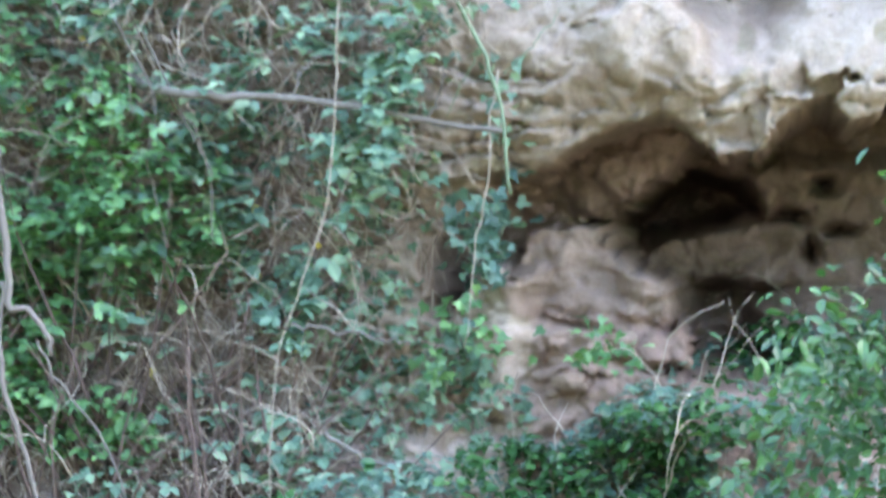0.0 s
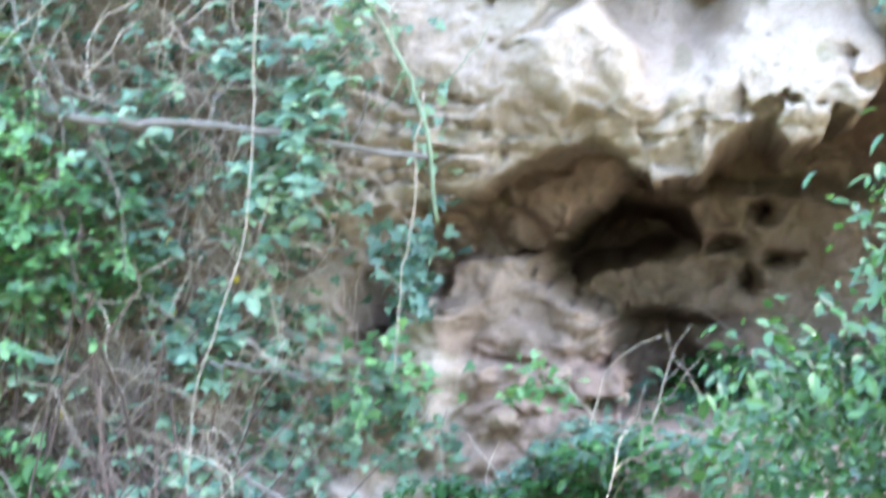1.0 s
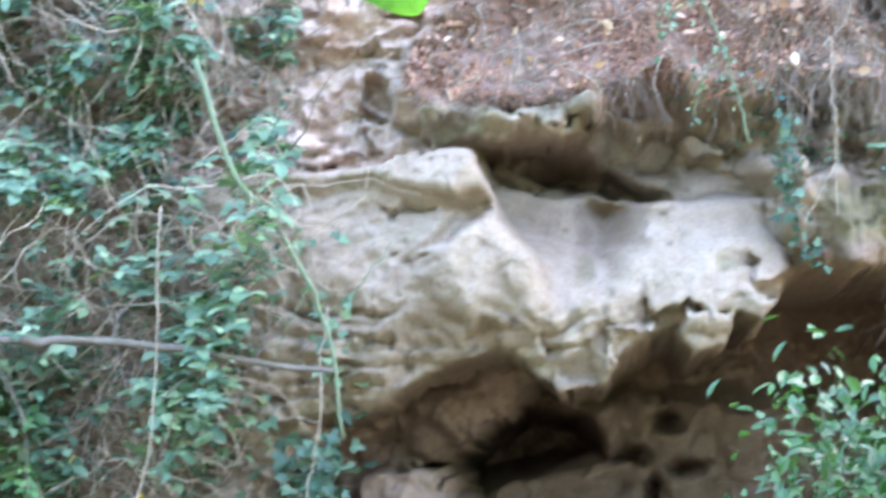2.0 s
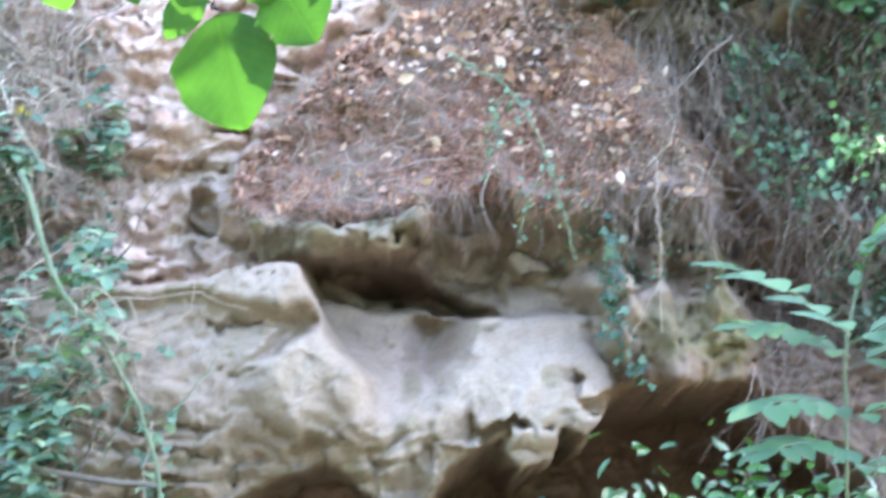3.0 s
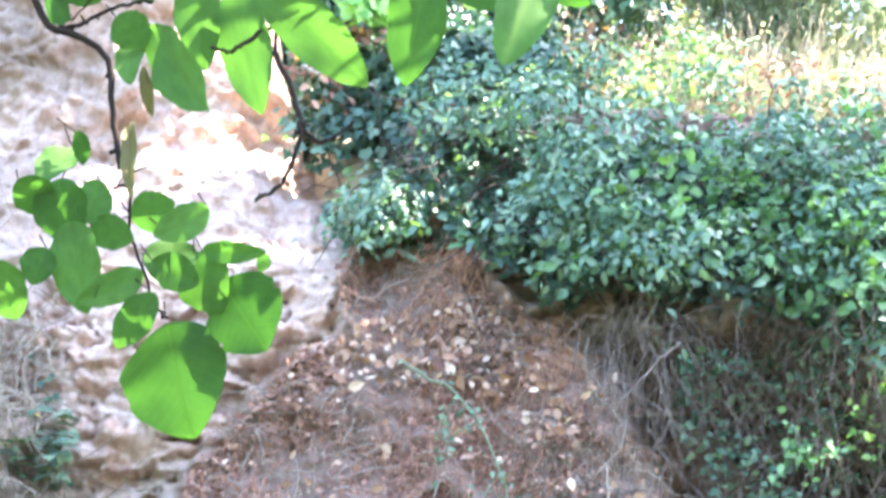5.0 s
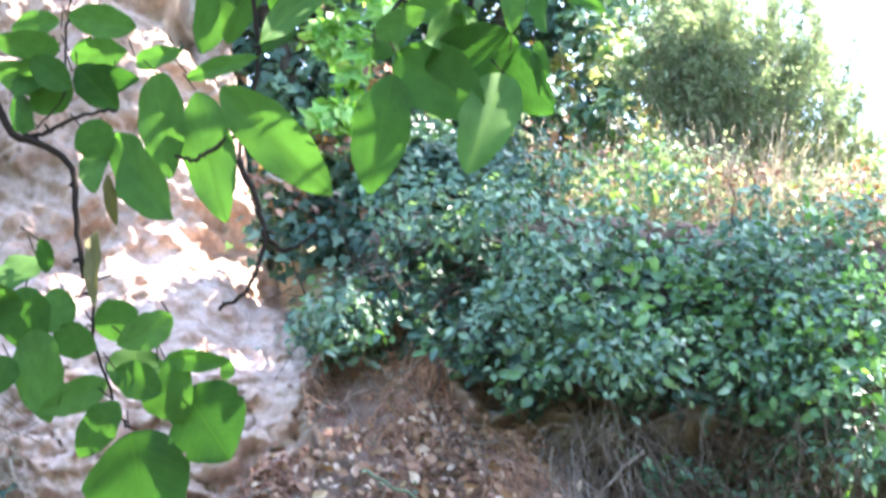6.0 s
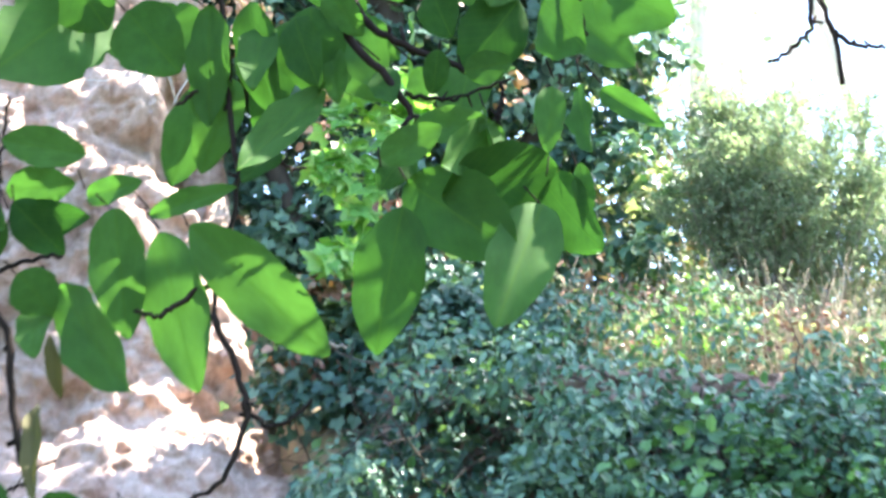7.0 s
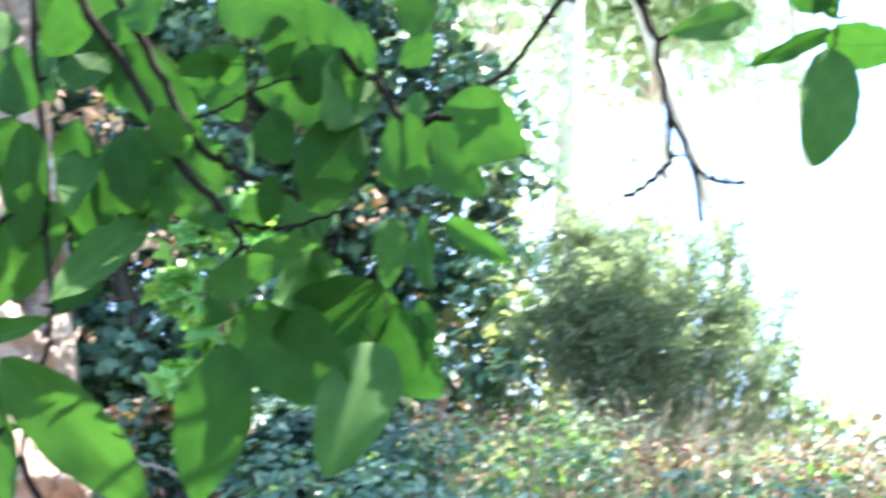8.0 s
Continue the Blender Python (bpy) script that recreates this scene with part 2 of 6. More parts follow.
RECESS = [(-0.36, 2.56), (-0.31, 2.43), (-0.20, 2.41), (0.0, 2.37), (0.12, 2.37), (0.37, 2.385), (0.57, 2.39), (0.54, 2.46), (0.48, 2.58), (0.44, 2.66), (0.21, 2.69), (0.05, 2.73),
          (0.02, 2.64), (-0.02, 2.57), (-0.16, 2.55)]
HOLLOW = [(-0.22, 2.50), (-0.16, 2.52), (0.00, 2.52), (0.12, 2.47), (0.24, 2.40), (0.10, 2.40), (-0.04, 2.43), (-0.16, 2.46)]
CAP = [(-0.54, 2.66), (-0.49, 2.55), (-0.34, 2.54), (-0.18, 2.54), (-0.04, 2.55), (0.03, 2.60), (0.03, 2.69), (-0.04, 2.67), (-0.22, 2.63), (-0.40, 2.67)]
GREY = [(0.47, 2.66), (0.53, 2.45), (0.58, 2.31), (0.62, 2.20), (0.69, 2.13), (0.86, 2.13), (0.98, 2.40), (1.0, 2.74), (0.63, 2.70)]
CAVE = [(-0.80, 1.60), (-0.77, 1.68), (-0.63, 1.74), (-0.52, 1.79), (-0.45, 1.86), (-0.29, 1.88), (-0.22, 1.84), (-0.11, 1.78), (0.04, 1.79), (0.09, 1.85), (0.23, 1.94), (0.28, 1.93), (0.33, 1.88), (0.42, 1.92), (0.46, 1.99),
        (0.52, 1.97), (0.58, 2.05), (0.64, 2.12), (0.80, 2.12), (1.10, 2.16), (1.5, 1.9), (1.5, 0.8), (-0.18, 1.00), (-0.36, 1.06), (-0.44, 1.13), (-0.58, 1.15), (-0.72, 1.18), (-0.78, 1.35)]
BROW = [(-0.90, 1.70), (-0.70, 1.80), (-0.50, 1.94), (-0.28, 1.96), (-0.17, 1.84), (-0.22, 1.77), (-0.28, 1.69), (-0.38, 1.65), (-0.44, 1.58), (-0.49, 1.52), (-0.64, 1.49), (-0.73, 1.50), (-0.84, 1.56)]
HOLE = [(-0.56, 1.48), (-0.42, 1.66), (-0.24, 1.72), (-0.04, 1.68), (0.02, 1.58), (-0.22, 1.50), (-0.40, 1.47), (-0.47, 1.41)]
LEDGE = [(-0.70, 1.49), (-0.49, 1.50), (-0.45, 1.47), (-0.37, 1.38), (-0.25, 1.32), (-0.24, 1.20), (-0.31, 1.15), (-0.44, 1.14), (-0.53, 1.17), (-0.63, 1.18), (-0.76, 1.20), (-0.80, 1.35)]
UNDER = [(-0.64, 1.19), (-0.53, 1.21), (-0.40, 1.15), (-0.42, 1.10), (-0.60, 1.11)]
NOOK = [(-1.08, 1.40), (-1.0, 1.47), (-0.93, 1.58), (-0.73, 1.61), (-0.67, 1.48), (-0.77, 1.37), (-0.88, 1.37), (-0.94, 1.27), (-1.01, 1.20), (-1.06, 1.22), (-1.10, 1.32)]
PILLAR = [(-0.86, 1.32), (-0.66, 1.34), (-0.70, 1.16), (-0.73, 1.02), (-0.77, 0.88), (-0.88, 0.88), (-0.90, 1.05), (-0.89, 1.19)]
FACE = [(-1.40, 1.16), (-1.24, 1.42), (-1.09, 1.47), (-1.04, 1.31), (-1.02, 1.21), (-1.06, 1.15), (-1.25, 1.12)]
LITTER = [(-0.60, 2.70), (-0.60, 2.81), (-0.53, 2.96), (-0.35, 3.18), (-0.23, 3.27), (-0.07, 3.37), (-0.09, 3.56), (-0.05, 3.82), (0.28, 3.84), (0.36, 3.62), (0.48, 3.48), (0.66, 3.34), (0.79, 3.19), (0.84, 3.01),
          (1.0, 2.83), (0.97, 2.72), (0.68, 2.79), (0.46, 2.74), (0.24, 2.79), (0.10, 2.75), (0.03, 2.69), (-0.11, 2.66), (-0.33, 2.65), (-0.47, 2.67)]
ROOTS = [(0.76, 3.35), (1.3, 3.4), (2.2, 3.1), (2.4, 2.2), (1.10, 2.40), (0.96, 2.72)]


def crest(x):
    """Height of the cliff's upper rim."""
    return 6.9 - 2.60 * step(x, -0.72, -0.22) - 0.15 * step(x, 1.0, 3.0)


def cliff_depth(x, z):
    """How far the rock face stands back, and its zones of red earth, moss and soil, with shade painted into the last
    two.
    """
    p = np.stack([x, np.zeros_like(x), z], 1)
    jx, _ = cells(x + 0.02 * fbm(p * 12, 2, 1), z + 0.02 * fbm(p * 12 + 3, 2, 3), 0.10, 21, 0.55)
    jz, _ = cells(x + 0.02 * fbm(p * 12 + 6, 2, 2), z, 0.085, 23, 0.6)
    wx, wz = x + 0.018 * fbm(p * 5, 5, 2, 0.6) + 0.012 * jx, z + 0.015 * fbm(p * 5 + 9, 5, 3, 0.6) + 0.011 * jz
    # smoother outlines for the worn block
    sx, sz = x + 0.012 * fbm(p * 6, 4, 2, 0.55), z + 0.012 * fbm(p * 6 + 9, 4, 3, 0.55)
    y = 7.98 + 0.07 * fbm(p * 1.6, 4)
    y = y - 0.55 * step(-z, -1.0, 0.1)
    # crumbling red bank above and left of the block
    bank = step(wz, 2.40, 2.54) * (1 - within(wx, wz, LITTER, 0.04))
    y = y + bank * (0.10 + 0.25 * np.clip(z - 2.5, 0, 1.1))
    # the upper bank lies back and turns towards the right
    up = step(z, 3.55, 3.8)
    west = 1 - step(x, -0.15, 0.25)
    y = y + (0.55 + 0.70 * west) * np.clip(z - 3.65, 0, 0.62) + 0.25 * np.clip(z - 4.27, 0, 4) + 0.45 * up * west * np.clip(x + 0.85, 0, 0.9)
    # main overhanging block: rounded front, jutting nose, leaning cheek, sloping floor at its right
    m = within(0.5 * (sx + wx), 0.5 * (sz + wz), BLOCK, 0.012)
    edge = np.clip(-sdf(sx, sz, BLOCK), 0, 0.22) / 0.22
    front = 7.82 - 0.10 * np.sqrt(edge) + 0.022 * fbm(p * np.array([2.2, 1, 3.5]), 4)
    front = front + 0.50 * np.clip(z - 2.0, 0, 0.5) * step(x, -0.08, 0.06)
    front = front - 0.10 * within(sx, sz, NOSE, 0.03) - 0.08 * within(sx, sz, CHEEK, 0.07)
    front = front + 0.07 * within(wx, wz, [(-0.66, 2.315), (-0.55, 2.325), (-0.48, 2.315), (-0.48, 2.30), (-0.66, 2.295)], 0.010)
    front = front + 0.09 * within(sx, sz, [(-0.50, 2.20), (-0.43, 2.27), (-0.31, 2.36), (-0.30, 2.33), (-0.44, 2.20)], 0.02)
    front = front + 0.05 * within(sx, sz, [(-0.45, 2.29), (-0.36, 2.37), (-0.33, 2.35), (-0.42, 2.27)], 0.015)
    fv, fe = cells(wx + 0.3, wz * 1.2 + 0.3 * wx, 0.26, 7, 0.8)
    flake = step(fbm(p * np.array([5, 1, 9]) + 3, 4, 2), 0.15, 0.22) * step(-z, -2.12, -1.95)
    front = front + 0.010 * fv + 0.022 * flake
    slit = step(0.028 - np.abs(vnoise(p * np.array([2.6, 1, 11]) + 4, 2) + 0.3 * fbm(p * 12, 3, 1)), 0.0, 0.04) * step(vnoise(p * np.array([5, 1, 7]) + 2, 3), 0.0, 0.15)
    front = front + 0.05 * slit
    hold = step(sx + 0.30 + 0.53 * (sz - 2.37), -0.012, 0.016) * (1 - step(sx - 0.35 * (sz - 2.05), -0.06, 0.10)) * step(sz, 2.0, 2.08)
    front = front + 0.27 * hold * step(z, 2.0, 2.3) + 0.04 * hold
    cv, ce = cells(sx + 0.05 * fbm(p * 7, 3, 1), sz + 0.04 * fbm(p * 7 + 5, 3, 2), 0.13, 31, 0.6)
    low_rim = step(-z, -2.10, -1.92)
    front = front + (0.008 + 0.016 * low_rim) * cv + (0.004 + 0.016 * low_rim) * (1 - step(ce, 0.0, 0.08))
    front = front + 0.009 * fbm(p * 9, 5, 1, 0.6) + (0.004 + 0.008 * low_rim) * ridged(np.stack([sx * 7, 0 * x, sz * 10 + 3 * sx], 1), 4, 2)
    y = y * (1 - m) + m * front
    # thin ledges at the lower left of the block
    for cz in (1.755, 1.80, 1.865, 1.94, 2.02):
        y = y + 0.05 * within(wx, wz, [(-1.05, cz), (-0.62, cz - 0.035), (-0.6, cz - 0.050), (-1.05, cz - 0.026)], 0.009)
    # pits along the block's lower rim
    band = m * (1 - step(edge, 0.35, 0.95)) * step(-z, -2.22, -2.10)
    pit = step(fbm(np.stack([sx * 9, 0 * x, sz * 12], 1) + 7, 3, 1), 0.22, 0.48)
    y = y + band * pit * (0.05 + 0.10 * step(x, 0.12, 0.25))
    # recess above the block: a smooth pocket, a leaning back wall with sloping beds, a low dark hollow
    r = within(sx, sz, RECESS, 0.02)
    beds_r = (sz + 0.22 * sx) * 13 + 0.8 * fbm(p * 3, 3, 1)
    wall = 8.06 + 0.16 * step(-x, -0.02, 0.14) + 0.12 * step(z, 2.34, 2.42) - 0.10 * step(z, 2.50, 2.70) + 0.035 * (beds_r - np.floor(beds_r)) ** 2 * step(z, 2.40, 2.48) + 0.015 * fbm(p * 6, 4, 2)
    wall = wall + 0.36 * within(sx, sz, HOLLOW, 0.03)
    y = y * (1 - r) + r * wall
    # earth lip over the recess, and the mossy cap
    lip = within(wx, wz, [(0.02, 2.82), (0.03, 2.72), (0.20, 2.69), (0.46, 2.66), (0.62, 2.70), (0.95, 2.72), (0.95, 2.82)], 0.025)
    y = y * (1 - lip) + lip * (7.84 + 1.1 * np.clip(2.82 - z, 0, 0.2) + 0.04 * fbm(p * 7, 4, 2))
    c = within(wx, wz, CAP, 0.016)
    y = y * (1 - c) + c * (7.84 + 0.05 * fbm(p * 9, 4) + 0.03 * step(-z, -2.60, -2.55))
    # litter slope above the cap
    s = within(wx, wz, LITTER, 0.045) * (1 - c)
    y = y * (1 - s) + s * (7.80 + 0.72 * (z - 2.68) + 0.10 * fbm(p * 3.5, 5) + 0.02 * ridged(p * 11, 3))
    # grey rock and root-hung soil to the right
    g = within(wx, wz, GREY, 0.05)
    y = y - g * (0.10 + 0.09 * ridged(p * np.array([7, 1, 2.5]), 3))
    o = within(wx, wz, ROOTS, 0.08)
    y = y + o * (0.24 + 0.10 * fbm(p * 4, 4))
    dark = step(wx, 1.0, 1.2) * (1 - step(wz, 2.55, 2.75))
    y = y + dark * 0.40
    # the cave under the block
    keep = y
    k = within(sx, sz, CAVE, 0.022) * (1 - within(sx, sz, [(-0.85, 1.20), (-0.36, 1.19), (-0.30, 0.95), (-0.85, 0.95)], 0.03))
    depth = 9.30 - 0.25 * step(-z, -1.42, -1.05) + 0.10 * fbm(p * 3, 5) + 0.35 * step(x, 0.55, 1.0) + 0.20 * step(z, 1.70, 1.84)
    depth = depth + 1.1 * within(sx, sz, HOLE, 0.05)
    depth = depth + 0.5 * within(sx, sz, [(-0.22, 1.05), (-0.22, 1.30), (-0.05, 1.30), (0.0, 1.2), (0.1, 1.05)], 0.06)
    for cx, cz, rx, rz in ((0.13, 1.55, 0.07, 0.022), (0.24, 1.43, 0.025, 0.05), (0.28, 1.68, 0.05, 0.03), (0.36, 1.52, 0.06, 0.02), (0.05, 1.27, 0.1, 0.03)):
        depth = depth + 0.3 * lump(wx, wz, cx, cz, rx, rz)
    y = y * (1 - k) + k * depth
    b = within(wx, wz, BROW, 0.02)
    y = y * (1 - b) + b * (8.42 + 0.06 * fbm(p * 6, 5) + 0.9 * np.clip(1.66 - z, 0, 0.2) + 0.08 * step(z - 0.55 * np.clip(x + 0.8, 0, 0.4), 1.56, 1.68) + 0.03 * ridged(p * np.array([7, 1, 12]), 4))
    y = y * (1 - m) + m * keep
    b = b * (1 - m)
    n = within(wx, wz, NOOK, 0.02) * (1 - m)
    y = y * (1 - n) + n * (8.55 + 0.08 * fbm(p * 6, 3))
    d = within(wx, wz, LEDGE, 0.018)
    y = y * (1 - d) + d * (8.10 - 0.10 * np.clip(1.46 - z, 0, 0.25) + 0.06 * fbm(p * 6, 5) + 0.10 * within(wx, wz, UNDER, 0.02))
    low = within(wx, wz, [(-0.46, 1.11), (-0.40, 1.16), (-0.22, 1.18), (-0.17, 1.13), (-0.20, 1.04), (-0.45, 1.04)], 0.02)
    y = y * (1 - low) + low * (8.02 + 0.05 * fbm(p * 8, 4))
    face = within(wx, wz, FACE, 0.03)
    y = y * (1 - face) + face * (7.90 + 0.20 * np.clip(x + 1.2, 0, 0.2) + 0.03 * fbm(p * 5, 4))
    pl = within(wx, wz, PILLAR, 0.03) * (1 - 0.7 * n)
    y = y * (1 - pl) + pl * (7.90 - 0.08 * np.clip(1.25 - z, 0, 0.4) + 0.9 * np.clip(np.abs(x + 0.80 - 0.12 * (z - 1.1)) - 0.03, 0, 0.1) + 0.04 * fbm(p * 6, 4))
    hv, he = cells(wx + 0.04 * fbm(p * 9, 3, 3), wz + 0.04 * fbm(p * 9 + 5, 3, 1), 0.15, 9, 0.42)
    holes = bank * (1 - 0.8 * up) * step(fbm(p * 4.5 + 2, 3, 2), 0.40, 0.60)
    y = y + 0.14 * holes + bank * (1 - 0.8 * up) * (0.04 * fbm(p * 3.2 + 6, 3, 1) + 0.065 * hv)
    # beds, blocks and grain
    wx2, wz2 = x + 0.06 * fbm(p * 4, 4, 1), z + 0.05 * fbm(p * 4 + 3, 4, 2)
    plain = np.clip(0.92 * m + 0.88 * r + 0.6 * lip, 0, 1) * (1 - 0.45 * step(-z, -2.02, -1.88)) * (1 - 0.4 * step(-x, 0.5, 0.75)) * (1 - s)
    patch = up * (1 - step(z, 4.3, 4.6))
    high = up * west
    rough = (0.85 + 0.15 * bank - 0.80 * plain - 0.35 * pl - 0.4 * d - 0.3 * low - 0.35 * face - 0.35 * k * (1 - b) * (1 - d)) * (1 - 0.8 * s) * (1 - 0.80 * high)
    uv, ue = cells(x + 0.05 * fbm(p * 6, 3, 1), z + 0.05 * fbm(p * 6 + 4, 3, 2), 0.16, 41, 0.8)
    y = y + high * (0.08 * fbm(p * 5, 5, 2, 0.6) + 0.022 * uv * step(ue, 0.0, 0.3))
    v1, e1 = cells(wx2, wz2, 0.20, 1, 0.45)
    v2, e2 = cells(wx2 + 0.4, wz2, 0.07, 2, 0.5)
    y = y + rough * (0.030 * v1 + 0.030 * (1 - step(e1, 0.0, 0.07)) * step(fbm(p * 3, 2, 3), -0.2, 0.3) + 0.012 * v2)
    beds = wz2 * 9 + 2.2 * fbm(p * np.array([1.5, 1, 3]), 3, 3)
    thin = wz2 * 27 + 2.0 * fbm(p * np.array([3, 1, 5]), 3, 1)
    where = step(fbm(p * 2.2 + 8, 3, 1), -0.35, 0.35)
    y = y + rough * (0.040 * (1 - 0.85 * bank) * (beds - np.floor(beds)) ** 2 * where + 0.010 * (thin - np.floor(thin)) ** 1.5 * (1.1 - 0.7 * where)
                     + 0.026 * ridged(np.stack([wx2 * 6, 0 * x, wz2 * (8 - 1.5 * bank)], 1), 5) + 0.024 * fbm(p * 16, 5, 3, 0.6)) + 0.006 * (1 - 0.6 * m) * fbm(p * 40, 3, 2) + 0.004 * (1 - s) * (1 - 0.7 * m) * ridged(np.stack([wx2 * 17, 0 * x, wz2 * 21 + 4 * wx2], 1), 3)
    y = y + 0.35 * within(wx, wz, [(-0.66, 5.72), (-0.50, 5.70), (-0.42, 5.35), (-0.52, 5.15), (-0.66, 5.35)], 0.04)
    # the rim turns back into the hilltop
    y = y + 14 * np.clip(z - crest(x) + 0.02 * fbm(p * 4, 3), 0, 1)
    red = np.clip(bank * (0.85 + 0.6 * fbm(p * 3, 3, 2)) * step(-x, -0.1, 0.25) * (1 - 0.2 * patch), 0, 1)
    red = red * (1 - c) * (1 - r) * (1 - m)
    rubble = within(wx, wz, [(-1.45, 1.14), (-0.92, 1.14), (-0.84, 0.90), (-0.7, 0.6), (-1.45, 0.6)], 0.08)
    red = np.clip(red + 0.45 * rubble * step(fbm(p * 5, 3, 2), -0.2, 0.4), 0, 1)
    # Real moss, plus shade painted into cave wall, brow, ledge and recess.
    moss_shade = np.clip(0.30 * lip + 0.55 * b * step(fbm(p * 6, 3, 1), -0.3, 0.5) + 0.8 * within(wx, wz, [(0.62, 2.24), (1.15, 2.30), (1.15, 1.85), (0.60, 1.90)], 0.05) + 0.9 * step(wx, 0.84, 1.0) * (1 - o) * step(-wz, -2.6, -2.3)
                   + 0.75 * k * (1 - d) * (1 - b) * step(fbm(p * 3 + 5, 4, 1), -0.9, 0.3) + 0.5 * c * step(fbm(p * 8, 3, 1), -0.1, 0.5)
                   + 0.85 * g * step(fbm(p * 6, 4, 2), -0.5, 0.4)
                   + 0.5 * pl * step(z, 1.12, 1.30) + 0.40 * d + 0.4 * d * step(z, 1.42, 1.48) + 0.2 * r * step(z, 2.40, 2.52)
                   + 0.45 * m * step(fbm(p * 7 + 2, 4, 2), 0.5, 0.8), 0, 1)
    # Real soil, plus shade painted in cave, brow, ledge, nook, hollow, pocket, cap underside.
    soil_shade = np.clip(0.45 * r * step(z, 2.46, 2.52) * step(-x, -0.08, 0.05) + 0.6 * within(wx, wz, [(0.58, 2.20), (1.15, 2.26), (1.15, 1.85), (0.56, 1.90)], 0.04) + 0.35 * step(-x, 0.62, 0.85) * step(z, 3.6, 4.0) * step(fbm(p * 2.5 + 1, 3, 2), -0.5, 0.3) + 0.15 * step(z, 4.4, 4.7) + 0.15 * within(sx, sz, HOLLOW, 0.05) + 0.6 * lip + s * (1 - c) + o + dark
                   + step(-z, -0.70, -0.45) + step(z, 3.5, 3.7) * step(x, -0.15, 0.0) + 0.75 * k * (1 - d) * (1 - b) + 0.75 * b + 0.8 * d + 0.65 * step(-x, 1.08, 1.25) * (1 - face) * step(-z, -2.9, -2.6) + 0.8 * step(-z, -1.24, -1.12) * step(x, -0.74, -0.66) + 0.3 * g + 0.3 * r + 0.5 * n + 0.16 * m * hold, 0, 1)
    return y, np.stack([red, moss_shade, soil_shade, np.ones_like(red)], 1)


def cells(x, z, size, seed, squash=1.0):
    """Broken blocks: for each place a value of its own block (-1 to 1) and how near the next joint is (0 at a joint)."""
    g = np.random.RandomState(seed).rand(64, 64, 3)
    u, v = x / size, z / (size * squash)
    iu, iv = np.floor(u).astype(int), np.floor(v).astype(int)
    d1, d2, val = np.full(x.shape, 9.0), np.full(x.shape, 9.0), np.zeros(x.shape)
    for a in (-1, 0, 1):
        for b in (-1, 0, 1):
            q = g[(iu + a) % 64, (iv + b) % 64]
            d = np.hypot(u - iu - a - q[:, 0], v - iv - b - q[:, 1])
            near = d < d1
            d2 = np.where(near, d1, np.minimum(d2, d))
            val = np.where(near, q[:, 2] * 2 - 1, val)
            d1 = np.where(near, d, d1)
    return val, d2 - d1


def sample_depth(x, z):
    return cliff_depth(np.atleast_1d(np.asarray(x, float)), np.atleast_1d(np.asarray(z, float)))[0]


def build_cliff():
    xs = np.concatenate([np.arange(-4.5, -2.7, 0.05), np.arange(-2.7, 2.4, 0.0105), np.arange(2.4, 5.0, 0.05)])
    zs = np.concatenate([np.arange(-0.2, 0.3, 0.03), np.arange(0.3, 5.6, 0.0105), np.arange(5.6, 7.6, 0.03)])
    gx, gz = np.meshgrid(xs, zs)
    x, z = gx.ravel(), gz.ravel()
    y, zone = cliff_depth(x, z)
    p = np.stack([x, 0.7 * y, z], 1)
    z2 = np.minimum(z + 0.018 * fbm(p * 7, 3, 1), crest(x) + 0.10 + 0.02 * np.clip(y - 9, 0, 14))
    x2 = x + 0.015 * fbm(p * 7 + 4, 3, 2)
    nx, nz = len(xs), len(zs)
    i = (np.arange(nz - 1)[:, None] * nx + np.arange(nx - 1)).ravel()
    me = mesh_of("cliff", np.stack([x2, y, z2], 1), np.stack([i, i + 1, i + nx + 1, i + nx], 1), ROCK)
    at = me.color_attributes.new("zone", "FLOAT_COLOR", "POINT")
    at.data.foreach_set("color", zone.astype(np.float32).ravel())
    return tagged(new("cliff", me), "weathered beige sandstone cliff with overhang, caves and crumbling red bank", "cliff", kind="structure")


build_cliff()


def build_ground():
    n = 81
    xs = np.sign(np.linspace(-1, 1, n)) * np.abs(np.linspace(-1, 1, n)) ** 3 * 400
    gx, gy = np.meshgrid(xs, xs)
    x, y = gx.ravel(), gy.ravel() + 4
    p = np.stack([x, y, np.zeros_like(x)], 1)
    z = 0.06 * fbm(p * 0.7, 4) + 0.0 * x
    i = (np.arange(n - 1)[:, None] * n + np.arange(n - 1)).ravel()
    me = mesh_of("ground", np.stack([x, y, z - 0.05], 1), np.stack([i, i + 1, i + n + 1, i + n], 1), SOIL)
    tagged(new("ground", me), "dark leaf-strewn forest soil below the cliff", "ground", kind="structure")


build_ground()


def hill(x, y):
    p = np.stack([x, y, np.zeros_like(x)], 1)
    return crest(x) - 0.12 + 0.50 * np.clip(y - 8.9, 0, 1.0) + 0.12 * np.clip(y - 9.9, 0, 3) + 0.02 * np.clip(y - 13, 0, 80) + 0.06 * fbm(p * 0.8, 4)


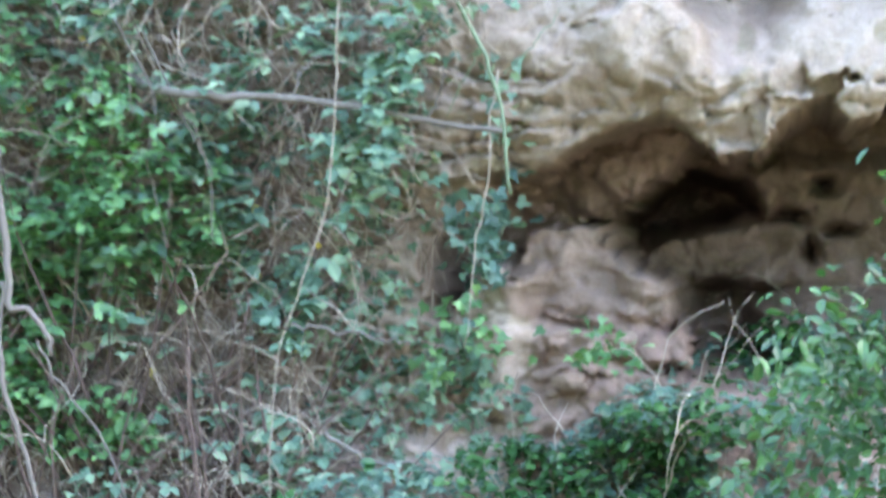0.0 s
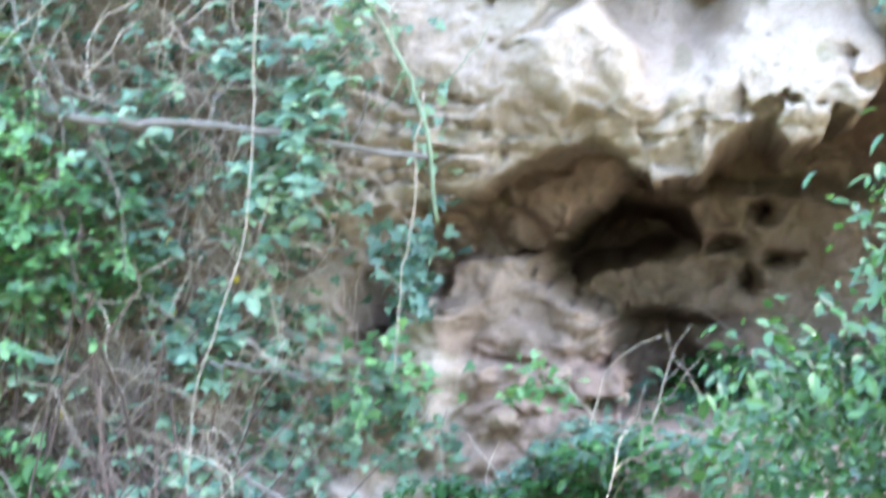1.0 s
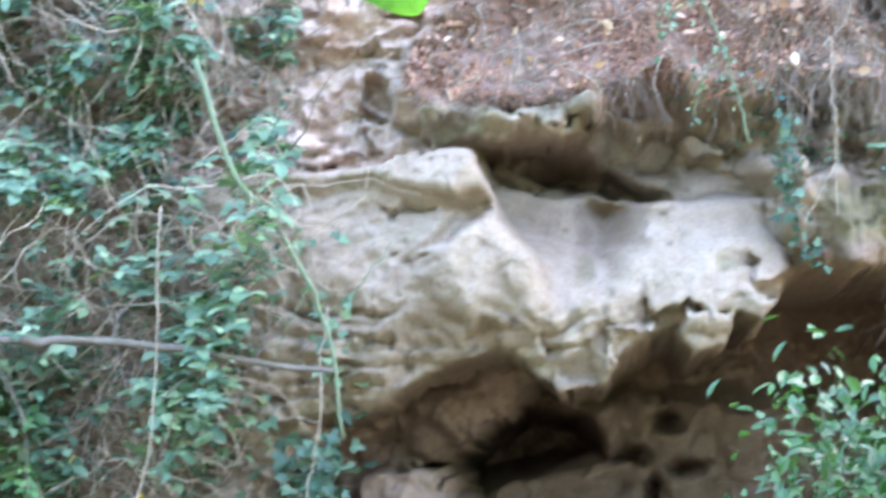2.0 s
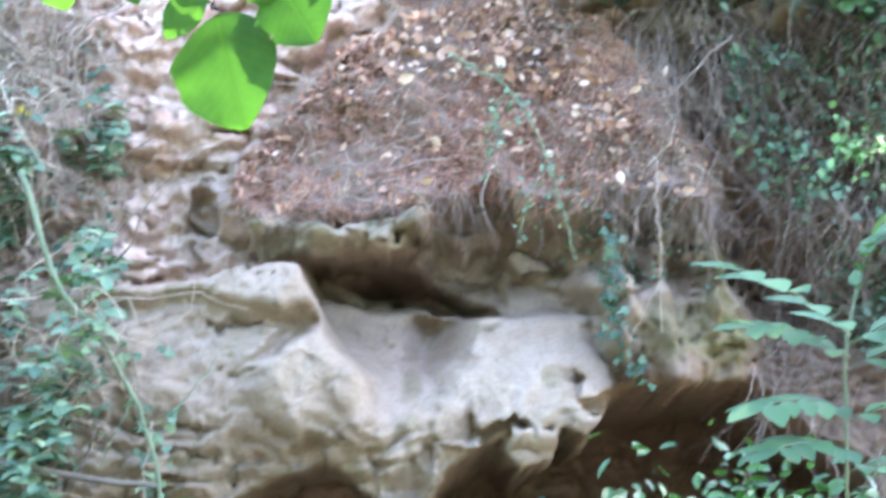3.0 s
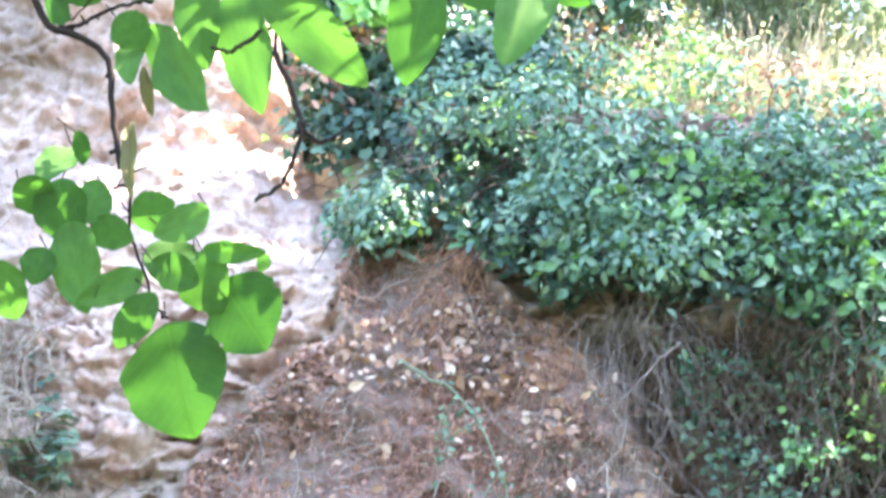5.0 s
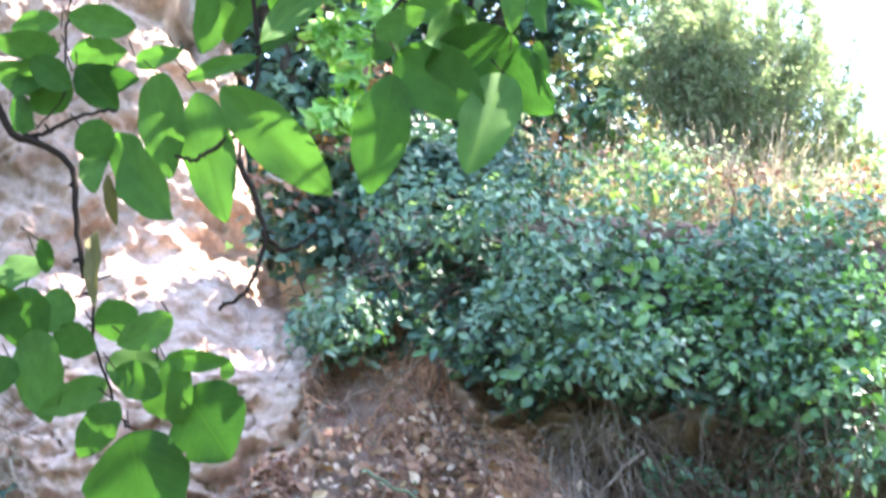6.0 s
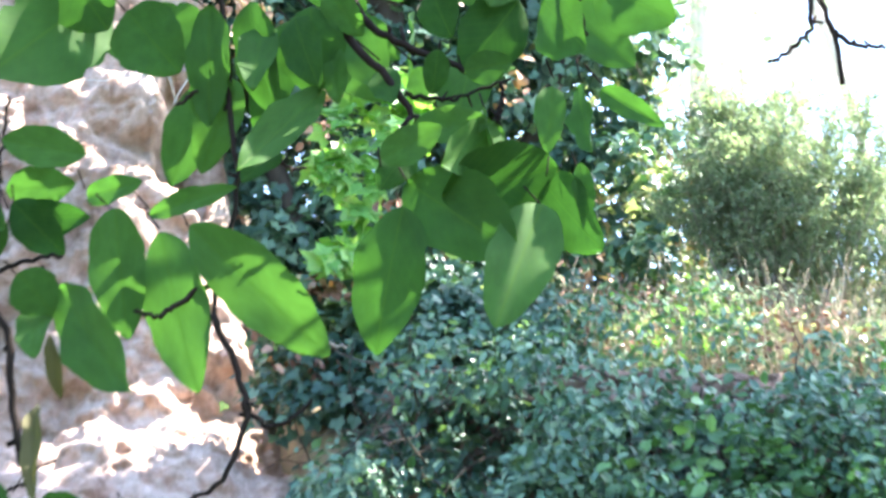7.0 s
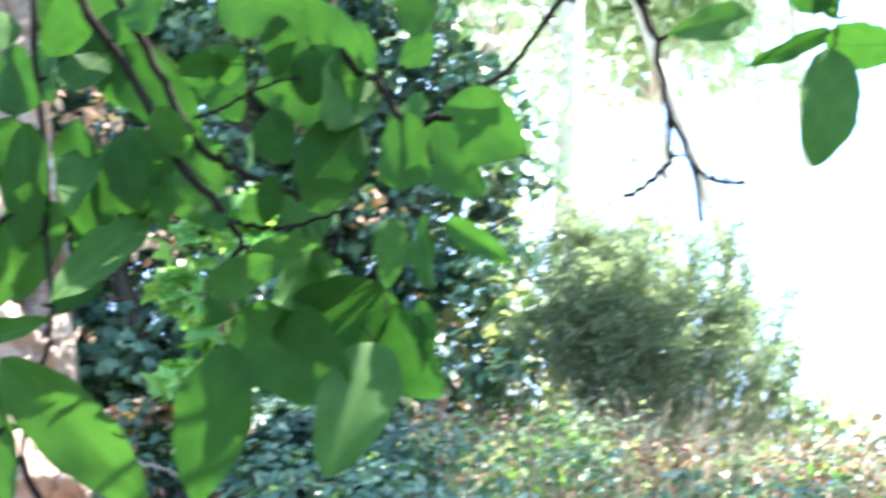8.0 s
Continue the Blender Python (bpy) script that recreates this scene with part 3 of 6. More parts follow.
def build_hilltop():
    xs, ys = np.concatenate([np.linspace(-30, -2, 40), np.linspace(-1.9, 5, 120), np.linspace(5.3, 40, 50)]), np.concatenate([np.linspace(8.9, 13, 90), np.linspace(13.5, 90, 60)])
    gx, gy = np.meshgrid(xs, ys)
    x, y = gx.ravel(), gy.ravel()
    nx = len(xs)
    i = (np.arange(len(ys) - 1)[:, None] * nx + np.arange(nx - 1)).ravel()
    skirt = 0.9 * np.clip(1 - (y - 8.9) / 0.12, 0, 1)
    y = y + 2.2 * (1 - step(x, -0.60, -0.05)) * np.clip(1 - (y - 8.9) / 20, 0, 1)
    me = mesh_of("hilltop", np.stack([x, y, hill(x, y) - skirt], 1), np.stack([i, i + 1, i + nx + 1, i + nx], 1), HAY)
    tagged(new("hilltop", me), "sloping hilltop earth with dry grass above the cliff", "hillside", kind="structure")


build_hilltop()

# ---------------------------------------------------------------- plant helpers
RNG = np.random.RandomState(5)
# outline of a leaf 1 long: along, across, up
OVAL = (np.array([(0, 0, 0), (0.3, 0.30, 0.05), (0.3, 0, 0), (0.3, -0.30, 0.05), (0.68, 0.26, 0.03), (0.68, 0, -0.03), (0.68, -0.26, 0.03), (1, 0, -0.12)]),
        [(0, 2, 1), (0, 3, 2), (1, 2, 5, 4), (2, 3, 6, 5), (4, 5, 7), (5, 6, 7)])
LOBED = (np.array([(0.05, 0, 0), (-0.05, 0.30, 0.03), (0.35, 0.48, 0.02), (0.5, 0.2, 0.02), (1, 0, -0.08), (0.5, -0.2, 0.02), (0.35, -0.48, 0.02), (-0.05, -0.30, 0.03)]),
         [(0, 3, 2, 1), (0, 5, 4, 3), (0, 7, 6, 5)])


def three(shape):
    """Three leaflets on one stalk."""
    v, f = shape
    out, faces = [], []
    for a, s in ((0, 1.0), (75, 0.8), (-75, 0.8)):
        c, n = math.cos(radians(a)), math.sin(radians(a))
        w = v * s
        w = np.stack([w[:, 0] * c - w[:, 1] * n + (0.12 if a == 0 else 0), w[:, 0] * n + w[:, 1] * c, w[:, 2]], 1)
        faces += [tuple(k + len(out) * len(v) for k in q) for q in f]
        out.append(w)
    return np.concatenate(out) * 0.75, faces


TRIFOLIATE = three(OVAL)


def leaf_mesh(name, places, size, mat, shape=OVAL, face=(0, -0.55, 0.6), spread=0.55, droop=0.5, wide=1.0):
    """Many small leaves in one mesh. face: the way most of them look; droop: how far tips hang."""
    n = len(places)
    size = size * RNG.uniform(0.6, 1.25, n)
    nrm = np.array(face) + RNG.normal(0, spread, (n, 3))
    nrm /= np.linalg.norm(nrm, axis=1, keepdims=True)
    along = RNG.normal(0, 1, (n, 3)) + np.array([0, -0.2, -droop])
    along -= nrm * (along * nrm).sum(1, keepdims=True)
    along /= np.linalg.norm(along, axis=1, keepdims=True)
    across = np.cross(nrm, along)
    v, f = shape
    pts = (places[:, None, :] + size[:, None, None] * (v[None, :, 0:1] * along[:, None] + wide * v[None, :, 1:2] * across[:, None] + v[None, :, 2:3] * nrm[:, None]))
    k = len(v)
    faces = [tuple(j + i * k for j in q) for i in range(n) for q in f]
    return mesh_of(name, pts.reshape(-1, 3), faces, mat, smooth=False)


def tube_mesh(name, paths, mat, sides=5):
    """Tapered round stems in one mesh; each path is (points, radius at the root, radius at the tip)."""
    verts, faces, base = [], [], 0
    for pts, r0, r1 in paths:
        pts = np.asarray(pts, float)
        n = len(pts)
        tan = np.gradient(pts, axis=0)
        tan /= np.linalg.norm(tan, axis=1, keepdims=True) + 1e-9
        ref = np.array([0.31, 0.9, 0.2]) if abs(tan[0][1]) < 0.8 else np.array([1.0, 0, 0.1])
        u = np.cross(tan, ref)
        u /= np.linalg.norm(u, axis=1, keepdims=True) + 1e-9
        w = np.cross(tan, u)
        r = np.linspace(r0, r1, n)[:, None]
        for k in range(sides):
            a = 2 * math.pi * k / sides
            verts.append(pts + r * (math.cos(a) * u + math.sin(a) * w))
        for k in range(sides):
            k2 = (k + 1) % sides
            for j in range(n - 1):
                faces.append((base + k * n + j, base + k2 * n + j, base + k2 * n + j + 1, base + k * n + j + 1))
        faces.append(tuple(base + k * n + n - 1 for k in range(sides)))
        faces.append(tuple(base + k * n for k in reversed(range(sides))))
        base += sides * n
    return mesh_of(name, np.concatenate(verts), faces, mat)


def wander(start, way, length, n=9, jitter=0.25, sag=0.0):
    """A crooked line from start."""
    d = np.array(way, float)
    d /= np.linalg.norm(d)
    pts = [np.array(start, float)]
    for _ in range(n - 1):
        d = d + RNG.normal(0, jitter, 3) + np.array([0, 0, -sag])
        d /= np.linalg.norm(d)
        pts.append(pts[-1] + d * length / (n - 1))
    return np.array(pts)


def smooth_line(pts, n=14):
    """A rounded line through a few points."""
    pts = np.asarray(pts, float)
    m = len(pts)
    t = np.linspace(0, m - 1, n)
    out = []
    for v in t:
        i = min(int(v), m - 2)
        f = v - i
        p0, p1, p2, p3 = pts[max(i - 1, 0)], pts[i], pts[i + 1], pts[min(i + 2, m - 1)]
        out.append(0.5 * (2 * p1 + (p2 - p0) * f + (2 * p0 - 5 * p1 + 4 * p2 - p3) * f ** 2 + (3 * p1 - p0 - 3 * p2 + p3) * f ** 3))
    return np.array(out)


def scatter(pts, n, off=(0.02, 0.25), clump=3.0, keep=0.0, seed=0):
    """Places in front of the cliff within a polygon of its face, gathered in clumps."""
    pts = np.array(pts)
    lo, hi = pts.min(0), pts.max(0)
    out = []
    while sum(len(o) for o in out) < n:
        x, z = RNG.uniform(lo[0], hi[0], 4 * n), RNG.uniform(lo[1], hi[1], 4 * n)
        p = np.stack([x, np.full_like(x, seed), z], 1)
        ok = (sdf(x, z, pts) + 0.06 * vnoise(p * 6, 1) < 0) & (fbm(p * clump, 3, 2) + RNG.uniform(-0.5, 0.5, len(x)) > keep)
        out.append(np.stack([x[ok], z[ok]], 1))
    q = np.concatenate(out)[:n]
    y = sample_depth(q[:, 0], q[:, 1])
    p = np.stack([q[:, 0], np.zeros(n), q[:, 1]], 1)
    thick = off[0] + (off[1] - off[0]) * np.clip(0.5 + 0.5 * fbm(p * 3 + 11, 3, 3), 0, 1) * RNG.uniform(0.3, 1, n)
    return np.stack([q[:, 0], y - thick, q[:, 1]], 1)


# ---------------------------------------------------------------- thicket over the left of the cliff
THICKET = [(-3.4, 0.2), (-3.4, 3.6), (-1.12, 3.6), (-1.02, 3.20), (-0.96, 2.86), (-1.00, 2.68), (-0.98, 2.53), (-0.95, 2.42), (-0.93, 2.28), (-0.96, 2.13), (-1.00, 1.97), (-1.08, 1.78), (-1.20, 1.55), (-1.38, 1.2), (-1.47, 0.97), (-1.35, 0.8), (-1.40, 0.2)]


def build_thicket():
    thing = empty("bramble_thicket", (0, 0, 0), "dense bramble and ivy thicket with dry stems covering the cliff", "thicket", kind="stuff")

    def sparse(q):
        """Few leaves low down, where bare canes stand."""
        bare = 0.9 * step(-q[:, 2], -1.35, -1.0) * step(-q[:, 0], 1.45, 1.65)
        return q[RNG.rand(len(q)) > np.maximum(bare, 0.25 * step(fbm(q * 1.6 + 8, 3, 1), 0.0, 0.35))]

    paths = []
    for q in scatter(THICKET, 2300, (0.03, 0.50), 2, -1):
        way = RNG.normal(0, 1, 3) * (0.9, 0.25, 0.7) + np.array([0, 0, -0.9 if RNG.rand() < 0.6 else 0.6])
        paths.append((wander(q, way, RNG.uniform(0.15, 0.6), 7, 0.33, 0.08), RNG.uniform(0.0018, 0.0042), 0.001))
    fine = []
    for q in scatter(THICKET, 8500, (0.0, 0.42), 2, -1):
        fine.append((wander(q, RNG.normal(0, 1, 3) * (1, 0.3, 0.8) + np.array([0, 0, -0.3]), RNG.uniform(0.08, 0.32), 6, 0.35, 0.08), RNG.uniform(0.0011, 0.0024), 0.0007))
    part("thin_stems", tube_mesh("thin_stems", fine, DRY, 3), thing, "thin tangled brown stems", "stuff")
    part("dry_stems", tube_mesh("dry_stems", paths, DRY, 4), thing, "dry grey-brown stems", "stuff")
    paths = []
    low = [(-3.0, 0.1), (-3.0, 1.3), (-2.1, 1.3), (-1.6, 1.15), (-1.35, 0.7), (-1.4, 0.1)]
    for q in scatter(low, 280, (0.1, 0.5), 2, -1):
        way = np.array([RNG.normal(0, 0.6), RNG.normal(0, 0.1), 1.0])
        paths.append((wander(q - np.array([0, 0, 0.3]), way, RNG.uniform(0.35, 0.9), 9, 0.12, 0.0), RNG.uniform(0.004, 0.008), 0.002))
    part("bramble_canes", tube_mesh("bramble_canes", paths, CANE, 5), thing, "reddish brown dead canes", "stuff")
    part("bramble_leaves", leaf_mesh("bramble_leaves", sparse(scatter(THICKET, 3900, (0.08, 0.60), 3.4, 0.30)), 0.088, BRAMBLE, TRIFOLIATE, (0, -0.32, 1.0), 0.30), thing, "dull green bramble leaves", "stuff")
    part("ivy_leaves", leaf_mesh("ivy_leaves", sparse(scatter(THICKET, 3000, (0.01, 0.30), 2.6, 0.05, 3)), 0.044, IVY, LOBED), thing, "dark ivy leaves", "stuff")
    face = [(-1.45, 0.7), (-1.4, 1.2), (-1.2, 1.55), (-1.05, 1.75), (-0.95, 1.2), (-0.7, 1.0), (-0.6, 0.75)]
    part("clinging_leaves", leaf_mesh("clinging_leaves", scatter(face, 520, (0.02, 0.14), 3.0, 0.0, 12), 0.05, BRAMBLE, LOBED), thing, "pale green clinging leaves", "stuff")
    paths = [(wander(q, (RNG.normal(0, 0.5), -0.05, -1), RNG.uniform(0.1, 0.4), 7, 0.25, 0.1), 0.0022, 0.001) for q in scatter(face, 150, (0.01, 0.1), 2, -1)]
    part("clinging_stems", tube_mesh("clinging_stems", paths, DRY, 4), thing, "thin dry stems", "stuff")
    lit = [(-3.2, 0.7), (-3.2, 2.5), (-2.15, 2.25), (-1.85, 1.8), (-1.65, 1.45), (-1.9, 0.7)]
    part("bright_leaves", leaf_mesh("bright_leaves", scatter(lit, 1900, (0.15, 0.7), 2.8, 0.25, 8), 0.072, SHRUB, TRIFOLIATE, (0, -0.32, 1.0), 0.32), thing, "fresh green leaves", "stuff")
    crown = [(-2.5, 2.35), (-2.5, 3.4), (-1.38, 3.4), (-1.25, 2.7), (-1.6, 2.3)]
    part("upper_leaves", leaf_mesh("upper_bramble", scatter(crown, 1100, (0.1, 0.5), 3.0, 0.15, 14), 0.085, BRAMBLE, TRIFOLIATE, (0, -0.32, 1.0), 0.30), thing, "", "stuff")
    part("yellow_leaves", leaf_mesh("yellow_leaves", scatter(THICKET, 60, (0.1, 0.3), 2.6, 0.1, 5), 0.05, YELLOW, OVAL), thing, "yellowed leaves", "stuff")


build_thicket()


# ---------------------------------------------------------------- bush over the cliff's upper right
HANGING = [(-0.15, 3.94), (-0.08, 3.78), (0.17, 3.73), (0.30, 3.69), (0.39, 3.58), (0.54, 3.55), (0.61, 3.47), (0.72, 3.51), (0.83, 3.54), (1.03, 3.50), (1.2, 3.46), (1.42, 3.38), (1.65, 3.2), (2.4, 2.9), (2.5, 4.2), (1.60, 4.18), (1.48, 4.26), (1.35, 4.18), (1.08, 4.14), (0.75, 4.13), (0.50, 4.24), (0.20, 4.28), (0.0, 4.24), (-0.14, 4.12)]


def lobes(hubs, small, large, per):
    """Rounded, uneven tufts of leaves round the hubs: places and the ways the leaves face."""
    spots, ways = [], []
    for q in hubs:
        r = RNG.uniform(small, large)
        k = int(per * RNG.uniform(0.7, 1.3) * (r / large) ** 1.3) + 8
        d = RNG.normal(0, 1, (k, 3)) + np.array([0, -0.35, 0.35])
        d /= np.linalg.norm(d, axis=1, keepdims=True)
        far = r * RNG.uniform(0.55, 1.12, (k, 1)) * (1 + 0.35 * vnoise(d * 2 + q, 1)[:, None])
        spots.append(q + d * far * np.array([1.15, 1, 0.8]))
        ways.append(d * 0.7 + np.array([0, -0.25, 0.45]))
    return np.concatenate(spots), np.concatenate(ways)


def build_hanging_bush():
    thing = empty("ivy_bush", (0, 0, 0), "dense dark green ivy bush hanging over the cliff edge", "bush", kind="stuff")
    paths = [(wander(s, RNG.normal(0, 1, 3) * (1, 0.4, 0.8), RNG.uniform(0.2, 0.6), 7, 0.3, 0.15), 0.004, 0.001) for s in scatter(HANGING, 350, (0.02, 0.3), 2, -1)]
    part("stems", tube_mesh("bush_stems", paths, BARK, 4), thing, "", "stuff")
    def thinned(q):
        """Fewer leaves towards the ragged lower right, where the roots show."""
        low = step(q[:, 0], 0.9, 1.3) * (1 - step(q[:, 2], 3.25, 3.75)) * (0.6 + 0.6 * fbm(q * 2.2, 3, 1))
        return q[RNG.rand(len(q)) > np.maximum(0.85 * low, 0.75 * step(q[:, 0], 1.6, 1.85))]

    # Darker leaf colour inside paints the shade in the bush's gaps.
    part("inner_leaves", leaf_mesh("bush_inner", thinned(scatter(HANGING, 8500, (0.02, 0.30), 2.2, -0.6, 4)), 0.052, IVY, OVAL, spread=0.8), thing, "", "stuff")
    spots, ways = lobes(thinned(scatter(HANGING, 150, (0.15, 0.75), 2.6, -0.1, 4)), 0.06, 0.19, 115)
    part("leaves", leaf_mesh("bush_leaves", spots, 0.044, BUSH, OVAL, ways, 0.40, wide=0.8), thing, "", "stuff")
    # Brighter leaves paint sunlight onto the bush's right edge.
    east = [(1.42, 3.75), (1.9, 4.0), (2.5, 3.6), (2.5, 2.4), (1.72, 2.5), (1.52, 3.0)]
    part("sunlit_leaves", leaf_mesh("bush_sun_tint", scatter(east, 1700, (0.3, 0.85), 2.4, 0.15, 9), 0.036, SUN_TINTED, OVAL), thing, "yellow-green leaves with sunlight painted into their colour", "stuff")
    part("young_leaves", leaf_mesh("bush_young", thinned(scatter(HANGING, 1500, (0.2, 0.8), 1.7, 0.1, 6)), 0.050, SHRUB, OVAL), thing, "", "stuff")


build_hanging_bush()

# ---------------------------------------------------------------- roots and litter
def build_roots():
    thing = empty("hanging_roots", (0, 0, 0), "tangle of thin dry roots hanging from the cliff edge", "roots", kind="stuff")
    zone = [(0.66, 3.45), (1.1, 3.5), (2.3, 3.45), (2.3, 2.5), (1.15, 2.62), (0.9, 2.85)]
    paths = []
    for q in np.concatenate([scatter(zone, 1500, (0.02, 0.45), 2, -0.3), scatter([(1.05, 2.6), (2.3, 2.6), (2.3, 1.6), (1.1, 1.8)], 500, (0.05, 0.4), 2, -0.3)]):
        way = (RNG.normal(0, 0.5), RNG.normal(-0.1, 0.2), -1 if RNG.rand() < 0.85 else 0.4)
        paths.append((wander(q, way, RNG.uniform(0.12, 0.65), 10, 0.24, 0.06), RNG.uniform(0.0010, 0.0030), 0.0006))
    part("roots", tube_mesh("roots", paths, ROOT, 4), thing, "", "stuff")
    lip = [(0.02, 2.80), (1.0, 2.84), (1.0, 2.70), (0.3, 2.72), (0.02, 2.73)]
    paths = [(wander(q, (RNG.normal(0, 0.45), -0.2, -1), RNG.uniform(0.04, 0.26), 7, 0.24, 0.1), 0.0015, 0.0006) for q in scatter(lip, 330, (0.0, 0.06), 2.5, -0.2)]
    rim = [(-0.58, 2.72), (0.03, 2.74), (0.03, 2.66), (-0.2, 2.63), (-0.56, 2.66)]
    paths += [(wander(q, (RNG.normal(0, 0.6), -0.3, -1), RNG.uniform(0.03, 0.10), 6, 0.28, 0.1), 0.0013, 0.0006) for q in scatter(rim, 130, (0.0, 0.04), 2.5, -0.2)]
    part("lip_roots", tube_mesh("lip_roots", paths, ROOT, 4), thing, "", "stuff")
    part("lip_leaves", leaf_mesh("lip_leaves", scatter([(0.05, 2.76), (1.0, 2.80), (1.0, 2.50), (0.62, 2.46), (0.4, 2.66)], 420, (0.0, 0.06), 3.0, 0.2, 17), 0.020, BUSH, OVAL), thing, "", "stuff")
    part("root_leaves", leaf_mesh("root_leaves", scatter([(0.9, 3.4), (2.4, 3.2), (2.4, 2.2), (1.5, 2.3), (1.2, 2.7)], 2300, (0.1, 0.5), 2.6, 0.15, 7), 0.038, BUSH, OVAL), thing, "", "stuff")


build_roots()


def build_litter():
    thing = empty("leaf_litter", (0, 0, 0), "brown needle and twig litter on the steep slope", "leaf litter", kind="stuff")
    paths = []
    grey = []
    for q in scatter(LITTER, 6000, (0.0, 0.03), 2, -1):
        way = RNG.normal(0, 1, 3) * (1, 0.3, 0.8) + np.array([0, -0.1, -0.5])
        tone = vnoise(q[None] * 5, 2)[0] + RNG.normal(0, 0.35)
        (grey if tone > 0.15 else paths).append((wander(q, way, RNG.uniform(0.03, 0.10), 4, 0.28, 0.05), 0.0015, 0.0008))
    part("leaf_fragments", leaf_mesh("leaf_fragments", scatter(LITTER, 3400, (0.0, 0.05), 3.5, 0.0, 3), 0.024, CRUMB, OVAL, (0, -0.7, 0.6), 0.6), thing, "brown crumbled leaves", "stuff")
    part("needles", tube_mesh("needles", paths, NEEDLE, 3), thing, "rusty brown needles", "stuff")
    part("grey_twigs", tube_mesh("grey_twigs", grey, DRY, 3), thing, "grey dry twigs", "stuff")
    straw = []
    for q in np.concatenate([scatter([(-0.12, 3.5), (-0.1, 3.82), (0.32, 3.8), (0.42, 3.5), (0.2, 3.35)], 520, (0.0, 0.08), 3, -0.2), scatter([(0.5, 2.7), (0.5, 2.95), (0.6, 2.95), (0.6, 2.7)], 12, (0.0, 0.04), 2, -1)]):
        straw.append((wander(q, (RNG.normal(0, 0.65), -0.35, -0.9), RNG.uniform(0.06, 0.25), 6, 0.2, 0.08), 0.0018, 0.0008))
    for q in scatter([(-0.12, 3.3), (-0.1, 3.8), (0.34, 3.74), (0.72, 3.3), (0.4, 3.2)], 900, (0.0, 0.05), 2.5, -0.1):
        straw.append((wander(q, (RNG.normal(0, 0.8), -0.3, -0.7), RNG.uniform(0.05, 0.16), 4, 0.3, 0.08), 0.0017, 0.0008))
    part("straw", tube_mesh("straw", straw, STRAW, 3), thing, "orange dry grass hanging down", "stuff")
    twigs = [(wander(q, RNG.normal(0, 1, 3) * (1, 0.3, 0.9), RNG.uniform(0.08, 0.3), 6, 0.25, 0.05), 0.0028, 0.001) for q in scatter(LITTER, 130, (0.02, 0.05), 2, -1)]
    part("twigs", tube_mesh("litter_twigs", twigs, PALE, 4), thing, "pale dry twigs", "stuff")
    shapes = [leaf_mesh("fallen_leaf", np.zeros((1, 3)), 1.0, DEAD, OVAL, (0, -0.5, 0.8), 0.5) for _ in range(9)]
    spots = np.concatenate([scatter(LITTER, 90, (0.045, 0.075), 1.5, -0.3), scatter([(-0.1, 3.1), (-0.05, 3.5), (0.5, 3.45), (0.78, 3.2), (0.7, 2.95), (0.3, 3.05)], 230, (0.045, 0.075), 3, 0.0)])
    for i, q in enumerate(spots):
        ob = part("fallen_leaf", shapes[i % 9], thing)
        ob.matrix_basis = Matrix.Translation(Vector(q)) @ Matrix.Rotation(RNG.uniform(0, 6.3), 4, "Y") @ Matrix.Rotation(RNG.normal(0, 0.7), 4, "X") @ Matrix.Diagonal((*[RNG.uniform(0.020, 0.050)] * 3, 1))


build_litter()


# ---------------------------------------------------------------- undergrowth at the foot
FOOT = [(-1.5, 0.2), (-1.45, 0.62), (-0.99, 0.78), (-0.6, 0.78), (-0.43, 0.95), (-0.16, 1.04), (0.18, 1.22), (1.4, 1.3), (1.4, 0.2)]


def build_foot():
    thing = empty("bramble_undergrowth", (0, 0, 0), "low green brambles growing at the foot of the cliff", "undergrowth", kind="stuff")
    part("leaves", leaf_mesh("foot_leaves", scatter(FOOT, 4200, (0.05, 0.7), 2.8, -0.15, 2), 0.050, IVY, TRIFOLIATE, (0, -0.32, 1.0), 0.35), thing, "", "stuff")
    part("grass_leaves", leaf_mesh("foot_fresh", scatter(FOOT, 4200, (0.1, 0.8), 2.8, -0.1, 9), 0.046, GLOSSY, OVAL, (0, -0.32, 1.0), 0.40), thing, "", "stuff")
    paths = [(wander(s, RNG.normal(0, 1, 3) + (0, 0, 0.6), RNG.uniform(0.2, 0.6), 8, 0.25, 0.1), 0.003, 0.001) for s in scatter(FOOT, 220, (0.05, 0.5), 2, -1)]
    part("stems", tube_mesh("foot_stems", paths, DRY, 4), thing, "", "stuff")


build_foot()


